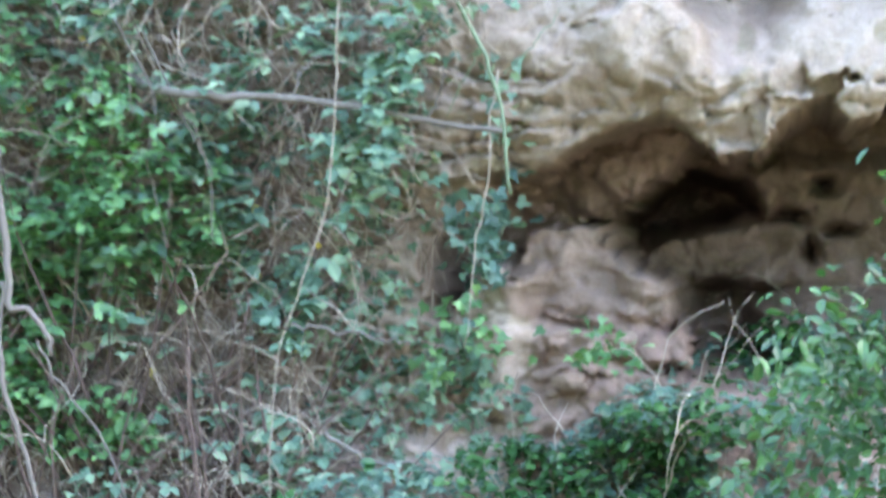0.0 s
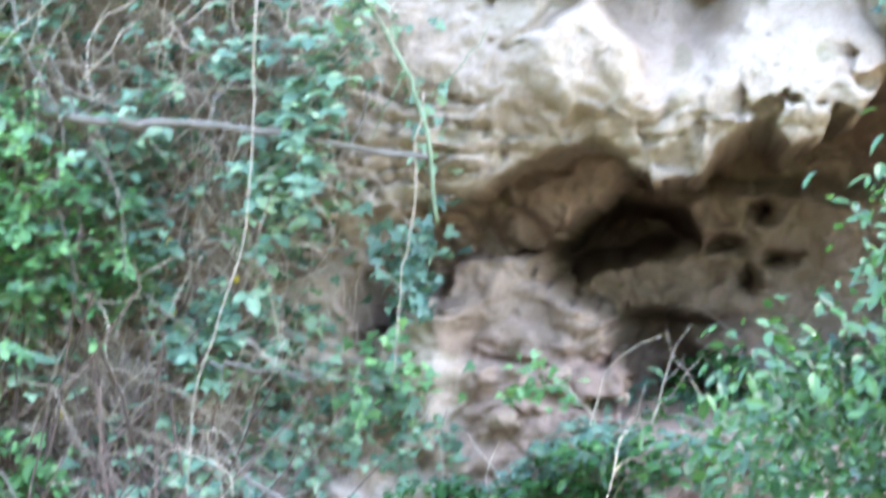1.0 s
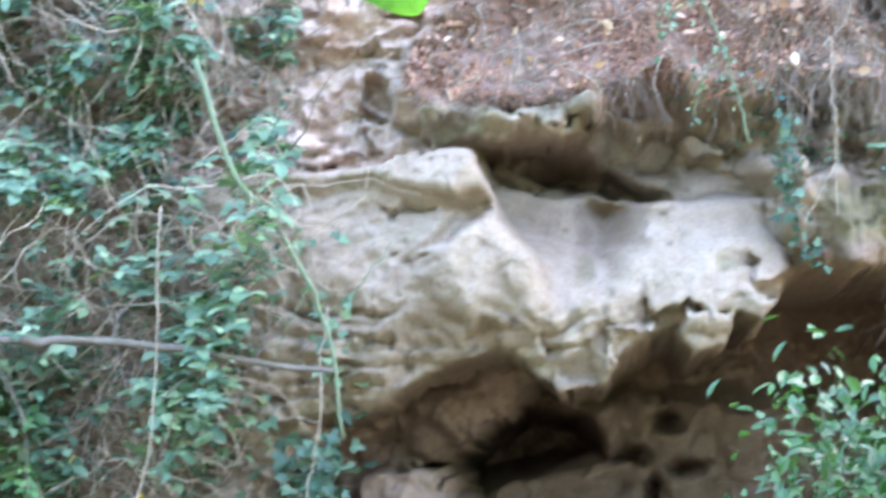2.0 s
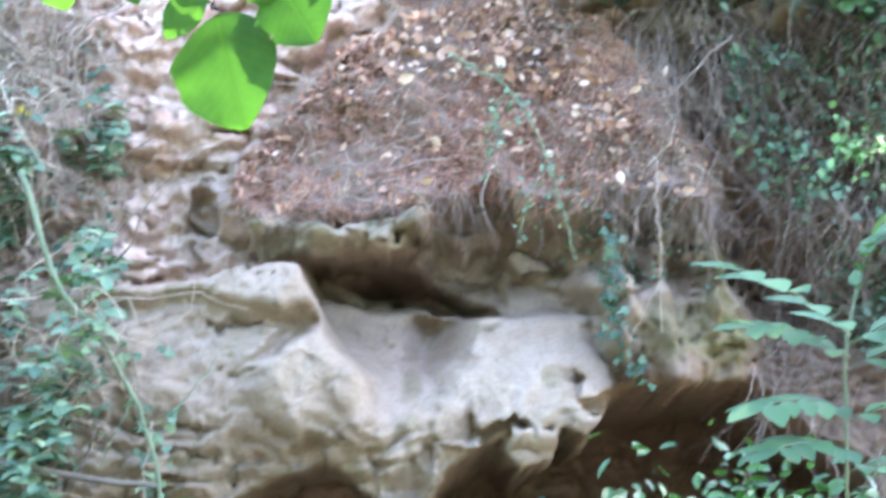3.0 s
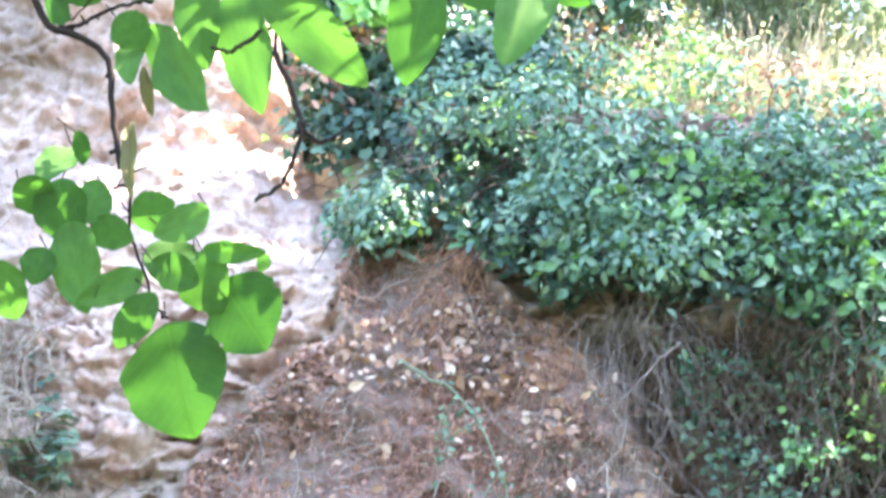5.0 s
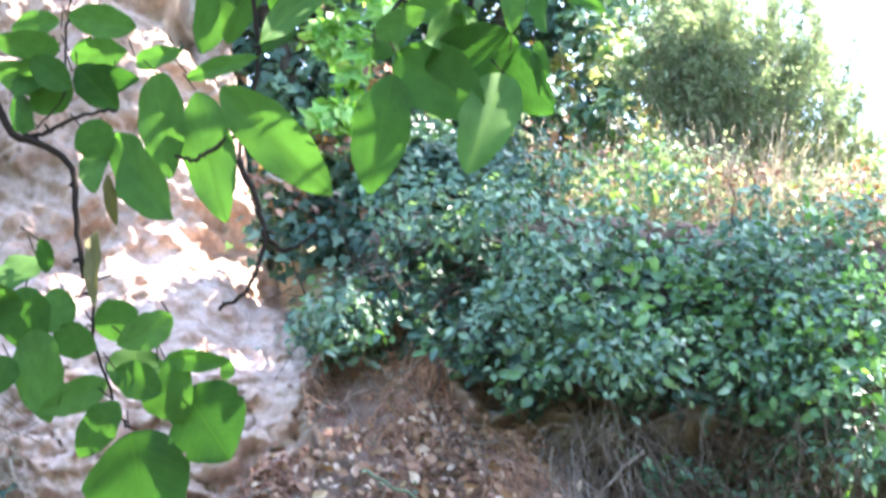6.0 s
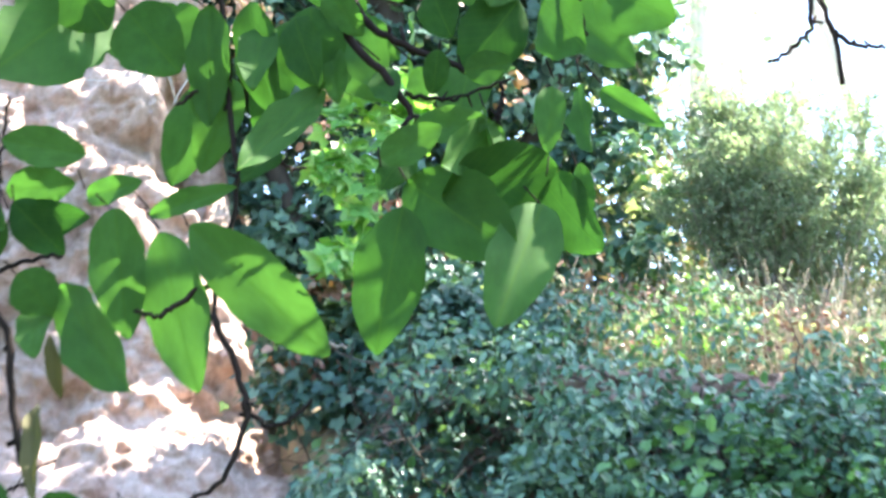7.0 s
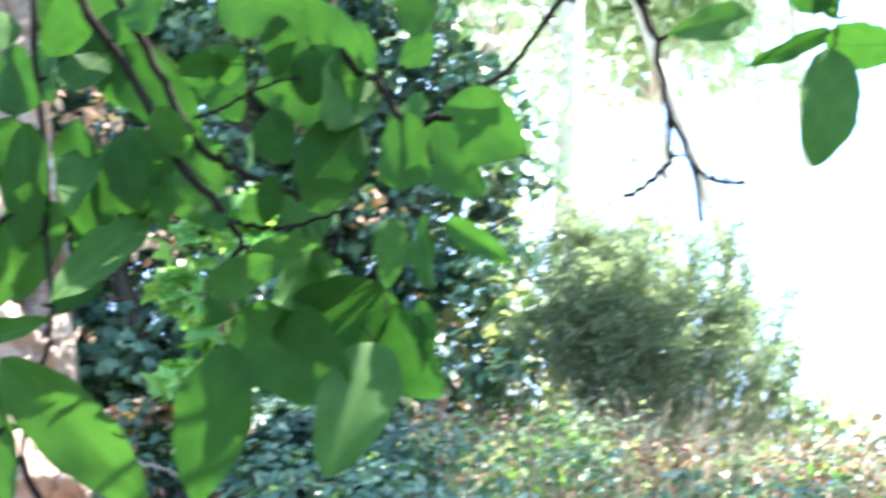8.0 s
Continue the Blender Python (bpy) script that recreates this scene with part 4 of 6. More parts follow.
def build_shrub():
    """Glossy shrub standing in front of the cave."""
    thing = empty("shrub", (0.75, 6.2, 0.0), "glossy bright green shrub in front of the cave", "shrub")
    stems, spots = [], []
    for k in range(40):
        foot = np.array([0.75 + RNG.normal(0, 0.18), 6.2 + RNG.normal(0, 0.15), -0.05])
        tip = np.array([RNG.uniform(-0.05, 1.35), 6.1 + RNG.normal(0, 0.2), 0])
        tip[2] = 0.86 + 0.85 * step(tip[0], -0.1, 0.55) * RNG.uniform(0.75, 1.05) + RNG.uniform(-0.1, 0.05)
        line = smooth_line([foot, foot * 0.6 + tip * 0.4 + (RNG.normal(0, 0.06), 0, 0.25), tip], 12) + RNG.normal(0, 0.008, (12, 3))
        stems.append((line, 0.005, 0.0015))
        for j in range(4, 12):
            for _ in range(24):
                spots.append(line[j] + RNG.normal(0, 0.075, 3))
    for line in stems:
        part("stem", tube_mesh("shrub_stem", [line], GREENSTEM, 5), thing).matrix_parent_inverse = Matrix.Translation((-0.75, -6.2, 0))
    part("leaves", leaf_mesh("shrub_leaves", np.array(spots), 0.050, GLOSSY, OVAL, (0, -0.4, 0.8), 0.5, 0.3, 0.8), thing, "", "stuff").matrix_parent_inverse = Matrix.Translation((-0.75, -6.2, 0))


build_shrub()

# ---------------------------------------------------------------- hilltop trees and bushes
def mass(pts, n, y0, thick, clump=2.2, seed=0):
    """Places filling a clumpy bank of foliage that stands about y0 back."""
    pts = np.array(pts)
    lo, hi = pts.min(0), pts.max(0)
    x, z = RNG.uniform(lo[0], hi[0], 6 * n), RNG.uniform(lo[1], hi[1], 6 * n)
    p = np.stack([x, np.full_like(x, seed), z], 1)
    ok = (sdf(x, z, pts) + 0.14 * fbm(p * 3, 3, 1) < 0) & (fbm(p * clump * 1.7, 3, 2) + RNG.uniform(-0.7, 0.7, len(x)) > -0.25)
    x, z, p = x[ok][:n], z[ok][:n], p[ok][:n]
    y = y0 - thick * np.clip(0.5 + 0.6 * fbm(p * clump, 3, 3), 0, 1.2) * RNG.uniform(0.2, 1, len(x))
    return np.stack([x, y, z], 1)


def build_ivy_tree():
    foot = (0.2, 10.15, 4.2)
    thing = empty("ivy_tree", foot, "tree smothered in dark ivy above the cliff edge", "tree")
    back = Matrix.Translation(-Vector(foot))
    lines = [(smooth_line([foot, (0.25, 10.15, 5.2), (0.1, 10.1, 7.0)], 12), 0.12, 0.07), (smooth_line([(0.25, 10.15, 4.9), (0.7, 10.1, 5.6), (1.15, 10.1, 6.6)], 10), 0.06, 0.03),
             (smooth_line([(0.2, 10.15, 4.7), (-0.25, 10.1, 5.5), (-0.5, 10.1, 6.7)], 10), 0.06, 0.03)]
    outline = [(-0.42, 4.62), (0.00, 4.35), (1.16, 4.35), (1.25, 4.72), (1.27, 5.09), (1.29, 5.57), (1.18, 5.96), (1.41, 6.05), (1.40, 6.31), (1.01, 6.58), (0.90, 7.21), (-0.63, 7.21)]
    part("trunk", tube_mesh("ivy_trunk", lines, BARK, 8), thing).matrix_parent_inverse = back
    # Dark leaves within, lighter lobes outside: the crown's shade and light painted by colour.
    part("inner_crown", leaf_mesh("ivy_inner", mass(outline, 9000, 10.25, 0.4, 2.0), 0.070, IVY, LOBED, (0, -0.5, 0.6), 0.7), thing, "", "stuff").matrix_parent_inverse = back
    hubs = mass(outline, 150, 10.10, 0.5, 2.4, 2)
    at, ways = lobes(hubs, 0.08, 0.20, 80)
    part("crown", leaf_mesh("ivy_crown", at, 0.058, BUSH, LOBED, ways, 0.5), thing, "", "stuff").matrix_parent_inverse = back
    at, ways = lobes(mass(outline, 22, 10.0, 0.5, 2.0, 8), 0.08, 0.16, 40)
    part("withered_leaves", leaf_mesh("ivy_withered", at, 0.05, DEAD, OVAL, ways, 0.6), thing, "orange-brown withered leaves", "stuff").matrix_parent_inverse = back
    low = [(-1.0, 4.3), (0.7, 4.2), (0.8, 5.4), (0.6, 7.2), (-1.0, 7.2)]
    part("hanging_ivy", leaf_mesh("hanging_ivy", mass(low, 13000, 10.35, 0.5, 2.2, 5), 0.075, IVY, LOBED, (0, -0.5, 0.6), 0.7), thing, "", "stuff").matrix_parent_inverse = back
    at, ways = lobes(mass([(-0.30, 4.45), (0.35, 4.4), (0.35, 5.0), (-0.25, 5.0)], 26, 9.75, 0.2, 2.0, 12), 0.08, 0.16, 60)
    part("dark_patch", leaf_mesh("ivy_dark_patch", at, 0.055, IVY, OVAL, ways, 0.6), thing, "", "stuff").matrix_parent_inverse = back
    # Sunlit patch of ivy, put in by a brighter leaf colour.
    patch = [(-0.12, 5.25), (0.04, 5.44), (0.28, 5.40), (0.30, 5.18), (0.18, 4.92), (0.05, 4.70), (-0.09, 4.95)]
    part("young_ivy", leaf_mesh("young_ivy", mass(patch, 400, 9.02, 0.3, 4.5), 0.085, SUN_TINTED, LOBED, (0.25, -0.6, 0.6), 0.45), thing, "ivy patch with sunlight painted into its bright leaf colour", "stuff").matrix_parent_inverse = back


build_ivy_tree()


def build_feathery_shrub():
    """A loose fan of thin upright stems, each with feathery side twigs."""
    foot = (1.66, 9.75, 4.55)
    thing = empty("feathery_shrub", foot, "feathery grey-green shrub in sunlight on the hilltop", "shrub")
    back = Matrix.Translation(-Vector(foot))
    spots, twigs = [], []
    for k in range(84):
        a, q = RNG.uniform(0, 2 * math.pi), math.sqrt(RNG.uniform(0.02, 1))
        reach = 0.46 + (0.20 if math.cos(a) > 0.3 else 0.0)
        high = RNG.uniform(5.28, 5.74) - 0.30 * max(0.0, q - 0.35) - (0.14 if math.cos(a) * q > 0.55 else 0)
        tip = np.array([1.62 + reach * q * math.cos(a), 9.75 + 0.34 * q * math.sin(a), high])
        start = np.array([foot[0] + RNG.normal(0, 0.06), foot[1] + RNG.normal(0, 0.06), hill(np.array([1.66]), np.array([9.75]))[0] - 0.03])
        line = smooth_line([start, start * 0.45 + tip * 0.55 + (RNG.normal(0, 0.03), RNG.normal(0, 0.03), 0.05), tip], 16)
        if k < 26:
            part("stem", tube_mesh("feathery_stem", [(line, 0.006, 0.0015)], PALE, 4), thing, "thin pale stem").matrix_parent_inverse = back
        else:
            twigs.append((line, 0.004, 0.001))
        for j in range(6, 16):
            for _ in range(2 if j < 9 else 4):
                way = np.array([RNG.normal(0, 0.7), RNG.normal(0, 0.6), 0.55])
                side = wander(line[j], way, RNG.uniform(0.07, 0.17), 7, 0.18, 0.0)
                twigs.append((side[::2], 0.0012, 0.0006))
                spots.append(np.repeat(side, 3, 0) + RNG.normal(0, 0.010, (21, 3)))
    part("twig_haze", tube_mesh("feathery_twigs", twigs, DRY, 3), thing, "", "stuff").matrix_parent_inverse = back
    part("foliage", leaf_mesh("feathery_leaves", np.concatenate(spots), 0.026, FEATHER, OVAL, (0, -0.3, 0.7), 0.8, -0.3, 0.5), thing, "", "stuff").matrix_parent_inverse = back


build_feathery_shrub()


def build_hill_scrub():
    thing = empty("hillside_scrub", (0, 0, 0), "scrub and dry grass on the slope above the cliff, sunlight painted into leaf colours", "scrub", kind="stuff")
    n = 15000
    x, y = RNG.uniform(0.25, 3.6, n), RNG.uniform(8.95, 11.0, n)
    p = np.stack([x, y, np.zeros(n)], 1)
    h = np.clip(0.08 + 0.20 * fbm(p * 2.2, 3, 2), 0.01, 0.4)
    spots = np.stack([x, y, hill(x, y) + h * RNG.uniform(0, 1, n)], 1)
    part("scrub_leaves", leaf_mesh("scrub_leaves", spots[:6000], 0.034, SUN_PAINTED, OVAL, (0, -0.3, 0.7), 0.7), thing, "", "stuff")
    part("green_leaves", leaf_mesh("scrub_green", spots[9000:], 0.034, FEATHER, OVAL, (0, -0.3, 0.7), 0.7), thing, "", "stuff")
    hx, hy = RNG.uniform(0.0, 0.75, 46), RNG.uniform(8.92, 9.3, 46)
    at, ways = lobes(np.stack([hx, hy, hill(hx, hy) + RNG.uniform(0.03, 0.45, 46)], 1), 0.08, 0.19, 110)
    gap = np.stack([RNG.uniform(-0.22, 0.22, 22), RNG.uniform(8.93, 9.2, 22), RNG.uniform(4.2, 4.7, 22)], 1)
    more, ways2 = lobes(gap, 0.07, 0.16, 70)
    at, ways = np.concatenate([at, more]), np.concatenate([ways, ways2])
    part("ivy_tufts", leaf_mesh("ivy_tufts", at, 0.055, IVY, LOBED, ways, 0.5), thing, "dark glossy ivy", "stuff")
    dead, ways = lobes(np.stack([RNG.uniform(-0.24, 0.20, 9), RNG.uniform(8.93, 9.1, 9), RNG.uniform(4.30, 4.95, 9)], 1), 0.05, 0.11, 34)
    part("dead_ivy", leaf_mesh("dead_ivy", dead, 0.05, CRUMB, OVAL, ways, 0.6), thing, "brown withered leaves", "stuff")
    for mat, count, low, high, name, size in ((BUSH, 24, 8.92, 9.3, "dark_tufts", 0.042), (SUN_PAINTED, 46, 9.1, 10.2, "pale_tufts", 0.034), (FEATHER, 44, 9.1, 10.2, "grey_tufts", 0.032), (SHRUB, 16, 8.95, 9.7, "green_tufts", 0.036), (SUN_TINTED, 5, 9.0, 9.6, "bright_tufts", 0.036), (CRUMB, 52, 8.95, 9.9, "brown_tufts", 0.034)):
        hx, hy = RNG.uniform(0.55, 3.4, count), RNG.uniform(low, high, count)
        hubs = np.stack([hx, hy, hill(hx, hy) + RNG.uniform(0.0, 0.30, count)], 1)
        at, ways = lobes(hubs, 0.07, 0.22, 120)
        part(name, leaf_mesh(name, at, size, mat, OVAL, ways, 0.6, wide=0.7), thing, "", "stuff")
    blades = []
    for k in range(2600):
        x0, y0 = RNG.uniform(0.6, 3.4), RNG.uniform(8.95, 10.3)
        q = (x0, y0, float(hill(np.array([x0]), np.array([y0]))[0]))
        blades.append((wander(q, (RNG.normal(0, 0.45), RNG.normal(0, 0.3), 1), RNG.uniform(0.10, 0.38), 5, 0.12, 0.08), 0.0022, 0.0009))
    brush = []
    for k in range(1500):
        x0, y0 = RNG.uniform(0.7, 3.2), RNG.uniform(9.1, 10.2)
        q = (x0, y0, float(hill(np.array([x0]), np.array([y0]))[0]))
        brush.append((wander(q, (RNG.normal(0, 0.6), RNG.normal(0, 0.3), 1), RNG.uniform(0.12, 0.50), 6, 0.18, 0.04), 0.0020, 0.0008))
    for k in range(260):
        x0, y0 = RNG.normal(1.66, 0.20), RNG.uniform(9.3, 9.6)
        q = (x0, y0, float(hill(np.array([x0]), np.array([y0]))[0]))
        blades.append((wander(q, (RNG.normal(0, 0.25), RNG.normal(0, 0.2), 1), RNG.uniform(0.25, 0.55), 7, 0.10, 0.03), 0.0026, 0.0009))
    part("dry_brush", tube_mesh("dry_brush", brush, DRY, 3), thing, "brown dry brushwood", "stuff")
    part("dry_grass", tube_mesh("dry_grass", blades, DRYGRASS, 3), thing, "straw-coloured dry grass", "stuff")


build_hill_scrub()


def build_scrub_bank():
    thing = empty("scrub_bank", (0, 0, 0), "bank of mixed scrub behind the ivy, dapple painted by leaf tones", "scrub", kind="stuff")
    outline = [(0.3, 4.3), (3.6, 4.5), (3.6, 4.75), (2.9, 5.0), (2.45, 5.15), (1.95, 5.30), (1.6, 5.45), (1.45, 5.7), (1.2, 6.0), (0.3, 6.1)]
    # Dark and over-bright leaf tones paint the dapple of sun and shade.
    part("dark_leaves", leaf_mesh("bank_dark", mass(outline, 4500, 10.6, 0.6, 1.8, 3), 0.055, BUSH, OVAL, (0, -0.5, 0.6), 0.7), thing, "", "stuff")
    part("sunny_leaves", leaf_mesh("bank_sun_painted", mass(outline, 9000, 10.5, 0.8, 2.1, 5), 0.050, SUN_PAINTED, OVAL, (0, -0.3, 0.8), 0.7), thing, "", "stuff")
    part("dead_leaves", leaf_mesh("bank_dead", mass(outline, 800, 10.3, 0.7, 1.9, 6), 0.055, DEAD, OVAL, (0, -0.3, 0.8), 0.7), thing, "", "stuff")
    paths = [(wander(q, (RNG.normal(0, 0.5), RNG.normal(0, 0.2), 1), RNG.uniform(0.2, 0.7), 7, 0.15), 0.005, 0.0015) for q in mass(outline, 200, 10.4, 0.8, 1.5, 7)]
    part("stems", tube_mesh("bank_stems", paths, PALE, 4), thing, "", "stuff")


build_scrub_bank()


def build_slender_tree():
    foot = (1.60, 12.0, 4.75)
    thing = empty("slender_tree", foot, "slender tree in the bright sky behind, haze painted into its bark", "tree")
    back = Matrix.Translation(-Vector(foot))
    lines = [(smooth_line([foot, (1.72, 12.0, 7.0), (1.77, 12.0, 7.75), (1.85, 12.0, 9.6)], 14), 0.075, 0.045), (smooth_line([(1.75, 12.0, 7.5), (1.5, 12.1, 8.1), (1.2, 12.2, 8.6)], 8), 0.02, 0.008)]
    part("trunk", tube_mesh("pale_trunk", lines, PALE_HAZED_BARK, 8), thing).matrix_parent_inverse = back
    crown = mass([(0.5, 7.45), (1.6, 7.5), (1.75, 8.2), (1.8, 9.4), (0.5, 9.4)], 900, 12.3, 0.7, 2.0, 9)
    part("crown", leaf_mesh("pale_crown", crown, 0.08, HAZED_LEAF, OVAL, (0, -0.3, 0.6), 0.7), thing, "", "stuff").matrix_parent_inverse = back
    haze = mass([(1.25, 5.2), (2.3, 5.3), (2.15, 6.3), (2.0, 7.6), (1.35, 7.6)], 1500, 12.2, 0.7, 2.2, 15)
    part("side_leaves", leaf_mesh("pale_side_leaves", haze, 0.06, HAZED_LEAF, OVAL, (0, -0.3, 0.6), 0.7), thing, "", "stuff").matrix_parent_inverse = back
    foot = (2.75, 12.4, 4.8)
    thing = empty("leaning_tree", foot, "thin tree leaning in the bright sky, haze painted into its bark", "tree")
    back = Matrix.Translation(-Vector(foot))
    part("trunk", tube_mesh("leaning_trunk", [(smooth_line([foot, (2.55, 12.4, 6.6), (2.2, 12.4, 7.9), (1.9, 12.4, 9.2)], 12), 0.04, 0.02)], PALE_HAZED_BARK, 7), thing).matrix_parent_inverse = back


build_slender_tree()


FAR_TREES = ((4.8, 15.4, 1.3), (3.0, 15.9, 1.5), (6.4, 16.8, 1.0))


def build_far_trees():
    """Crowns far beyond the hilltop, with sun and haze put into their pale colours."""
    for x, z, r in FAR_TREES:
        foot = (x, 26.0, 5.2)
        thing = empty("far_tree", foot, "far tree beyond the hilltop, haze painted into its pale colour", "tree", "far trees beyond the hilltop")
        back = Matrix.Translation(-Vector(foot))
        top = np.array([x, 26.0, z])
        limbs = [(smooth_line([foot, (x + 0.1, 26, (5.2 + z) / 2), top], 10), 0.14, 0.04)]
        for _ in range(9):
            end = top + RNG.normal(0, r * 0.6, 3)
            limbs.append((smooth_line([top - (0, 0, r), (top + end) / 2 - (0, 0, 0.2), end], 6), 0.04, 0.01))
        part("trunk", tube_mesh("far_trunk", limbs, PALE_HAZED_BARK, 6), thing).matrix_parent_inverse = back
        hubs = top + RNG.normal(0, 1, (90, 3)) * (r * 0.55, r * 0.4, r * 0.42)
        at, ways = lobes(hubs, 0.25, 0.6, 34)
        part("crown", leaf_mesh("far_crown", at, 0.20, HAZED_LEAF, OVAL, ways, 0.6), thing, "", "stuff").matrix_parent_inverse = back


build_far_trees()


def build_woods():
    """Unseen woods added behind and beside the standpoint to cut off the low sky's light."""
    thing = empty("woods", (0, 0, 0), "unseen green woods added facing the cliff to block the low sky", "woods", kind="stuff")
    for k, (x0, y0, x1, y1) in enumerate(((-14, -8, 14, -9), (-9, -8, -8, 6), (9, -8, 10, 5))):
        n = 5200 if k == 0 else 2600
        f = RNG.rand(n)
        high = 7.0 + 1.5 * vnoise(np.stack([f * 9, np.full(n, k * 3.0), np.zeros(n)], 1), 1)
        spots = np.stack([x0 + (x1 - x0) * f + RNG.normal(0, 0.5, n), y0 + (y1 - y0) * f + RNG.normal(0, 0.5, n), high * RNG.rand(n) ** 0.8], 1)
        part("foliage", leaf_mesh("woods_leaves", spots, 0.55, SHRUB, OVAL, (0, 0.3, 0.7), 0.7), thing, "", "stuff")
    for x in range(-12, 13, 3):
        part("trunk", tube_mesh("woods_trunk", [(smooth_line([(x, -8.6, -0.1), (x + RNG.normal(0, 0.2), -8.6, 3), (x + RNG.normal(0, 0.5), -8.6, 6.5)], 8), 0.14, 0.05)], BARK, 7), thing)


build_woods()


def build_shade_tree():
    """An unseen tree, added right of the view so that its crown keeps the sun off the lower cliff."""
    foot = (5.6, 10.6, 4.4)
    thing = empty("shade_tree", foot, "unseen tree added to keep the sun off the lower cliff", "tree")
    back = Matrix.Translation(-Vector(foot))
    part("trunk", tube_mesh("shade_trunk", [(smooth_line([foot, (5.5, 10.3, 6.4), (5.0, 9.6, 8.6)], 10), 0.16, 0.08)], BARK, 9), thing).matrix_parent_inverse = back
    for tip in ((3.2, 9.2, 8.8), (1.4, 8.4, 8.7), (3.6, 7.6, 8.9), (4.6, 7.0, 8.8), (-0.2, 7.8, 8.7)):
        mid = (0.55 * 5.2 + 0.45 * tip[0], 0.55 * 10.0 + 0.45 * tip[1], 8.5)
        part("limb", tube_mesh("shade_limb", [(smooth_line([(5.3, 9.9, 7.6), mid, tip], 10), 0.06, 0.015)], BARK, 7), thing).matrix_parent_inverse = back
    n = 38000
    x, y = RNG.uniform(-1.2, 6.0, n), RNG.uniform(5.7, 9.9, n)
    p = np.stack([x, y, np.zeros(n)], 1)
    edge = 0.12 * fbm(p * 3, 3, 1)
    # Openings cut so that sun reaches the bank and the straw.
    gap = [(1.80, 9.28), (2.75, 9.14), (3.0, 9.3), (3.0, 10.2), (1.60, 10.2), (1.60, 9.45)]
    small = [(2.90, 8.78), (3.42, 8.78), (3.48, 9.08), (2.92, 9.10)]
    ok = (sdf(x, y, gap) > edge) & (sdf(x, y, small) > 0.5 * edge) & (y < 9.65 + edge) & (x < np.where(y < 7.6, 5.8, 4.95) + 2 * edge) & ((x < 3.4) | (y < 9.2 + edge)) & ((y > 6.5) | (x > 4.45 + edge)) & (fbm(p * 1.6, 3, 2) + RNG.uniform(-0.5, 0.5, n) > -0.75)
    spots = np.stack([x, y, 8.75 + 0.35 * RNG.rand(n)], 1)[ok]
    part("crown", leaf_mesh("shade_crown", spots, 0.13, SHRUB, OVAL, (0, 0, 1), 0.4), thing, "", "stuff").matrix_parent_inverse = back


build_shade_tree()


# ---------------------------------------------------------------- broad-leaved tree close to the camera
# leaves of each bough: x and z of the stalk end, x and z of the tip, width
CLUSTER = [
    (-0.67, 3.17, -0.73, 3.09, 0.075), (-0.65, 3.19, -0.64, 3.12, 0.035), (-0.69, 3.08, -0.67, 2.94, 0.106), (-0.66, 2.98, -0.62, 2.78, 0.098), (-0.62, 2.98, -0.53, 2.94, 0.065),
    (-0.50, 2.88, -0.62, 2.79, 0.058), (-0.71, 2.92, -0.74, 2.84, 0.069), (-0.53, 3.00, -0.44, 3.03, 0.078), (-0.36, 3.02, -0.47, 2.95, 0.065), (-0.44, 2.96, -0.45, 2.86, 0.105),
    (-0.48, 2.90, -0.38, 2.84, 0.070), (-0.39, 2.92, -0.34, 2.79, 0.105), (-0.33, 2.86, -0.23, 2.70, 0.156), (-0.37, 2.92, -0.24, 2.90, 0.040), (-0.25, 2.91, -0.22, 2.89, 0.035),
    (-0.47, 2.82, -0.56, 2.71, 0.073), (-0.45, 2.77, -0.40, 2.52, 0.203), (-0.82, 2.89, -0.78, 2.77, 0.094), (-0.78, 3.07, -0.70, 3.01, 0.075), (-0.60, 3.08, -0.63, 2.98, 0.069),
]
PINNATE = [
    (-0.63, 3.71, -0.75, 3.71, 0.053), (-0.61, 3.72, -0.46, 3.70, 0.063), (-0.63, 3.65, -0.77, 3.64, 0.055), (-0.61, 3.65, -0.48, 3.64, 0.060), (-0.62, 3.59, -0.77, 3.58, 0.070),
    (-0.60, 3.60, -0.45, 3.57, 0.058), (-0.60, 3.57, -0.69, 3.51, 0.065), (-0.59, 3.61, -0.50, 3.51, 0.068), (-0.46, 3.64, -0.36, 3.63, 0.045), (-0.57, 3.46, -0.51, 3.39, 0.078),
    (-0.74, 3.54, -0.69, 3.46, 0.065), (-0.65, 3.63, -0.72, 3.55, 0.063), (-0.69, 3.62, -0.60, 3.54, 0.060),
]
HANGING_LEAVES = [
    (-0.40, 3.59, -0.38, 3.36, 0.105), (-0.32, 3.56, -0.26, 3.26, 0.118), (-0.34, 3.60, -0.19, 3.61, 0.045), (-0.26, 3.55, -0.02, 3.32, 0.123), (-0.50, 3.45, -0.37, 3.21, 0.110),
    (-0.54, 3.43, -0.55, 3.32, 0.070),
]
TOP_LEFT = [
    (-0.44, 4.07, -0.62, 3.83, 0.185), (-0.39, 4.00, -0.30, 3.87, 0.133), (-0.24, 3.88, -0.21, 3.77, 0.089), (-0.04, 4.00, -0.04, 3.84, 0.126), (-0.13, 3.99, -0.15, 3.83, 0.076),
    (-0.52, 4.10, -0.43, 3.95, 0.136),
]
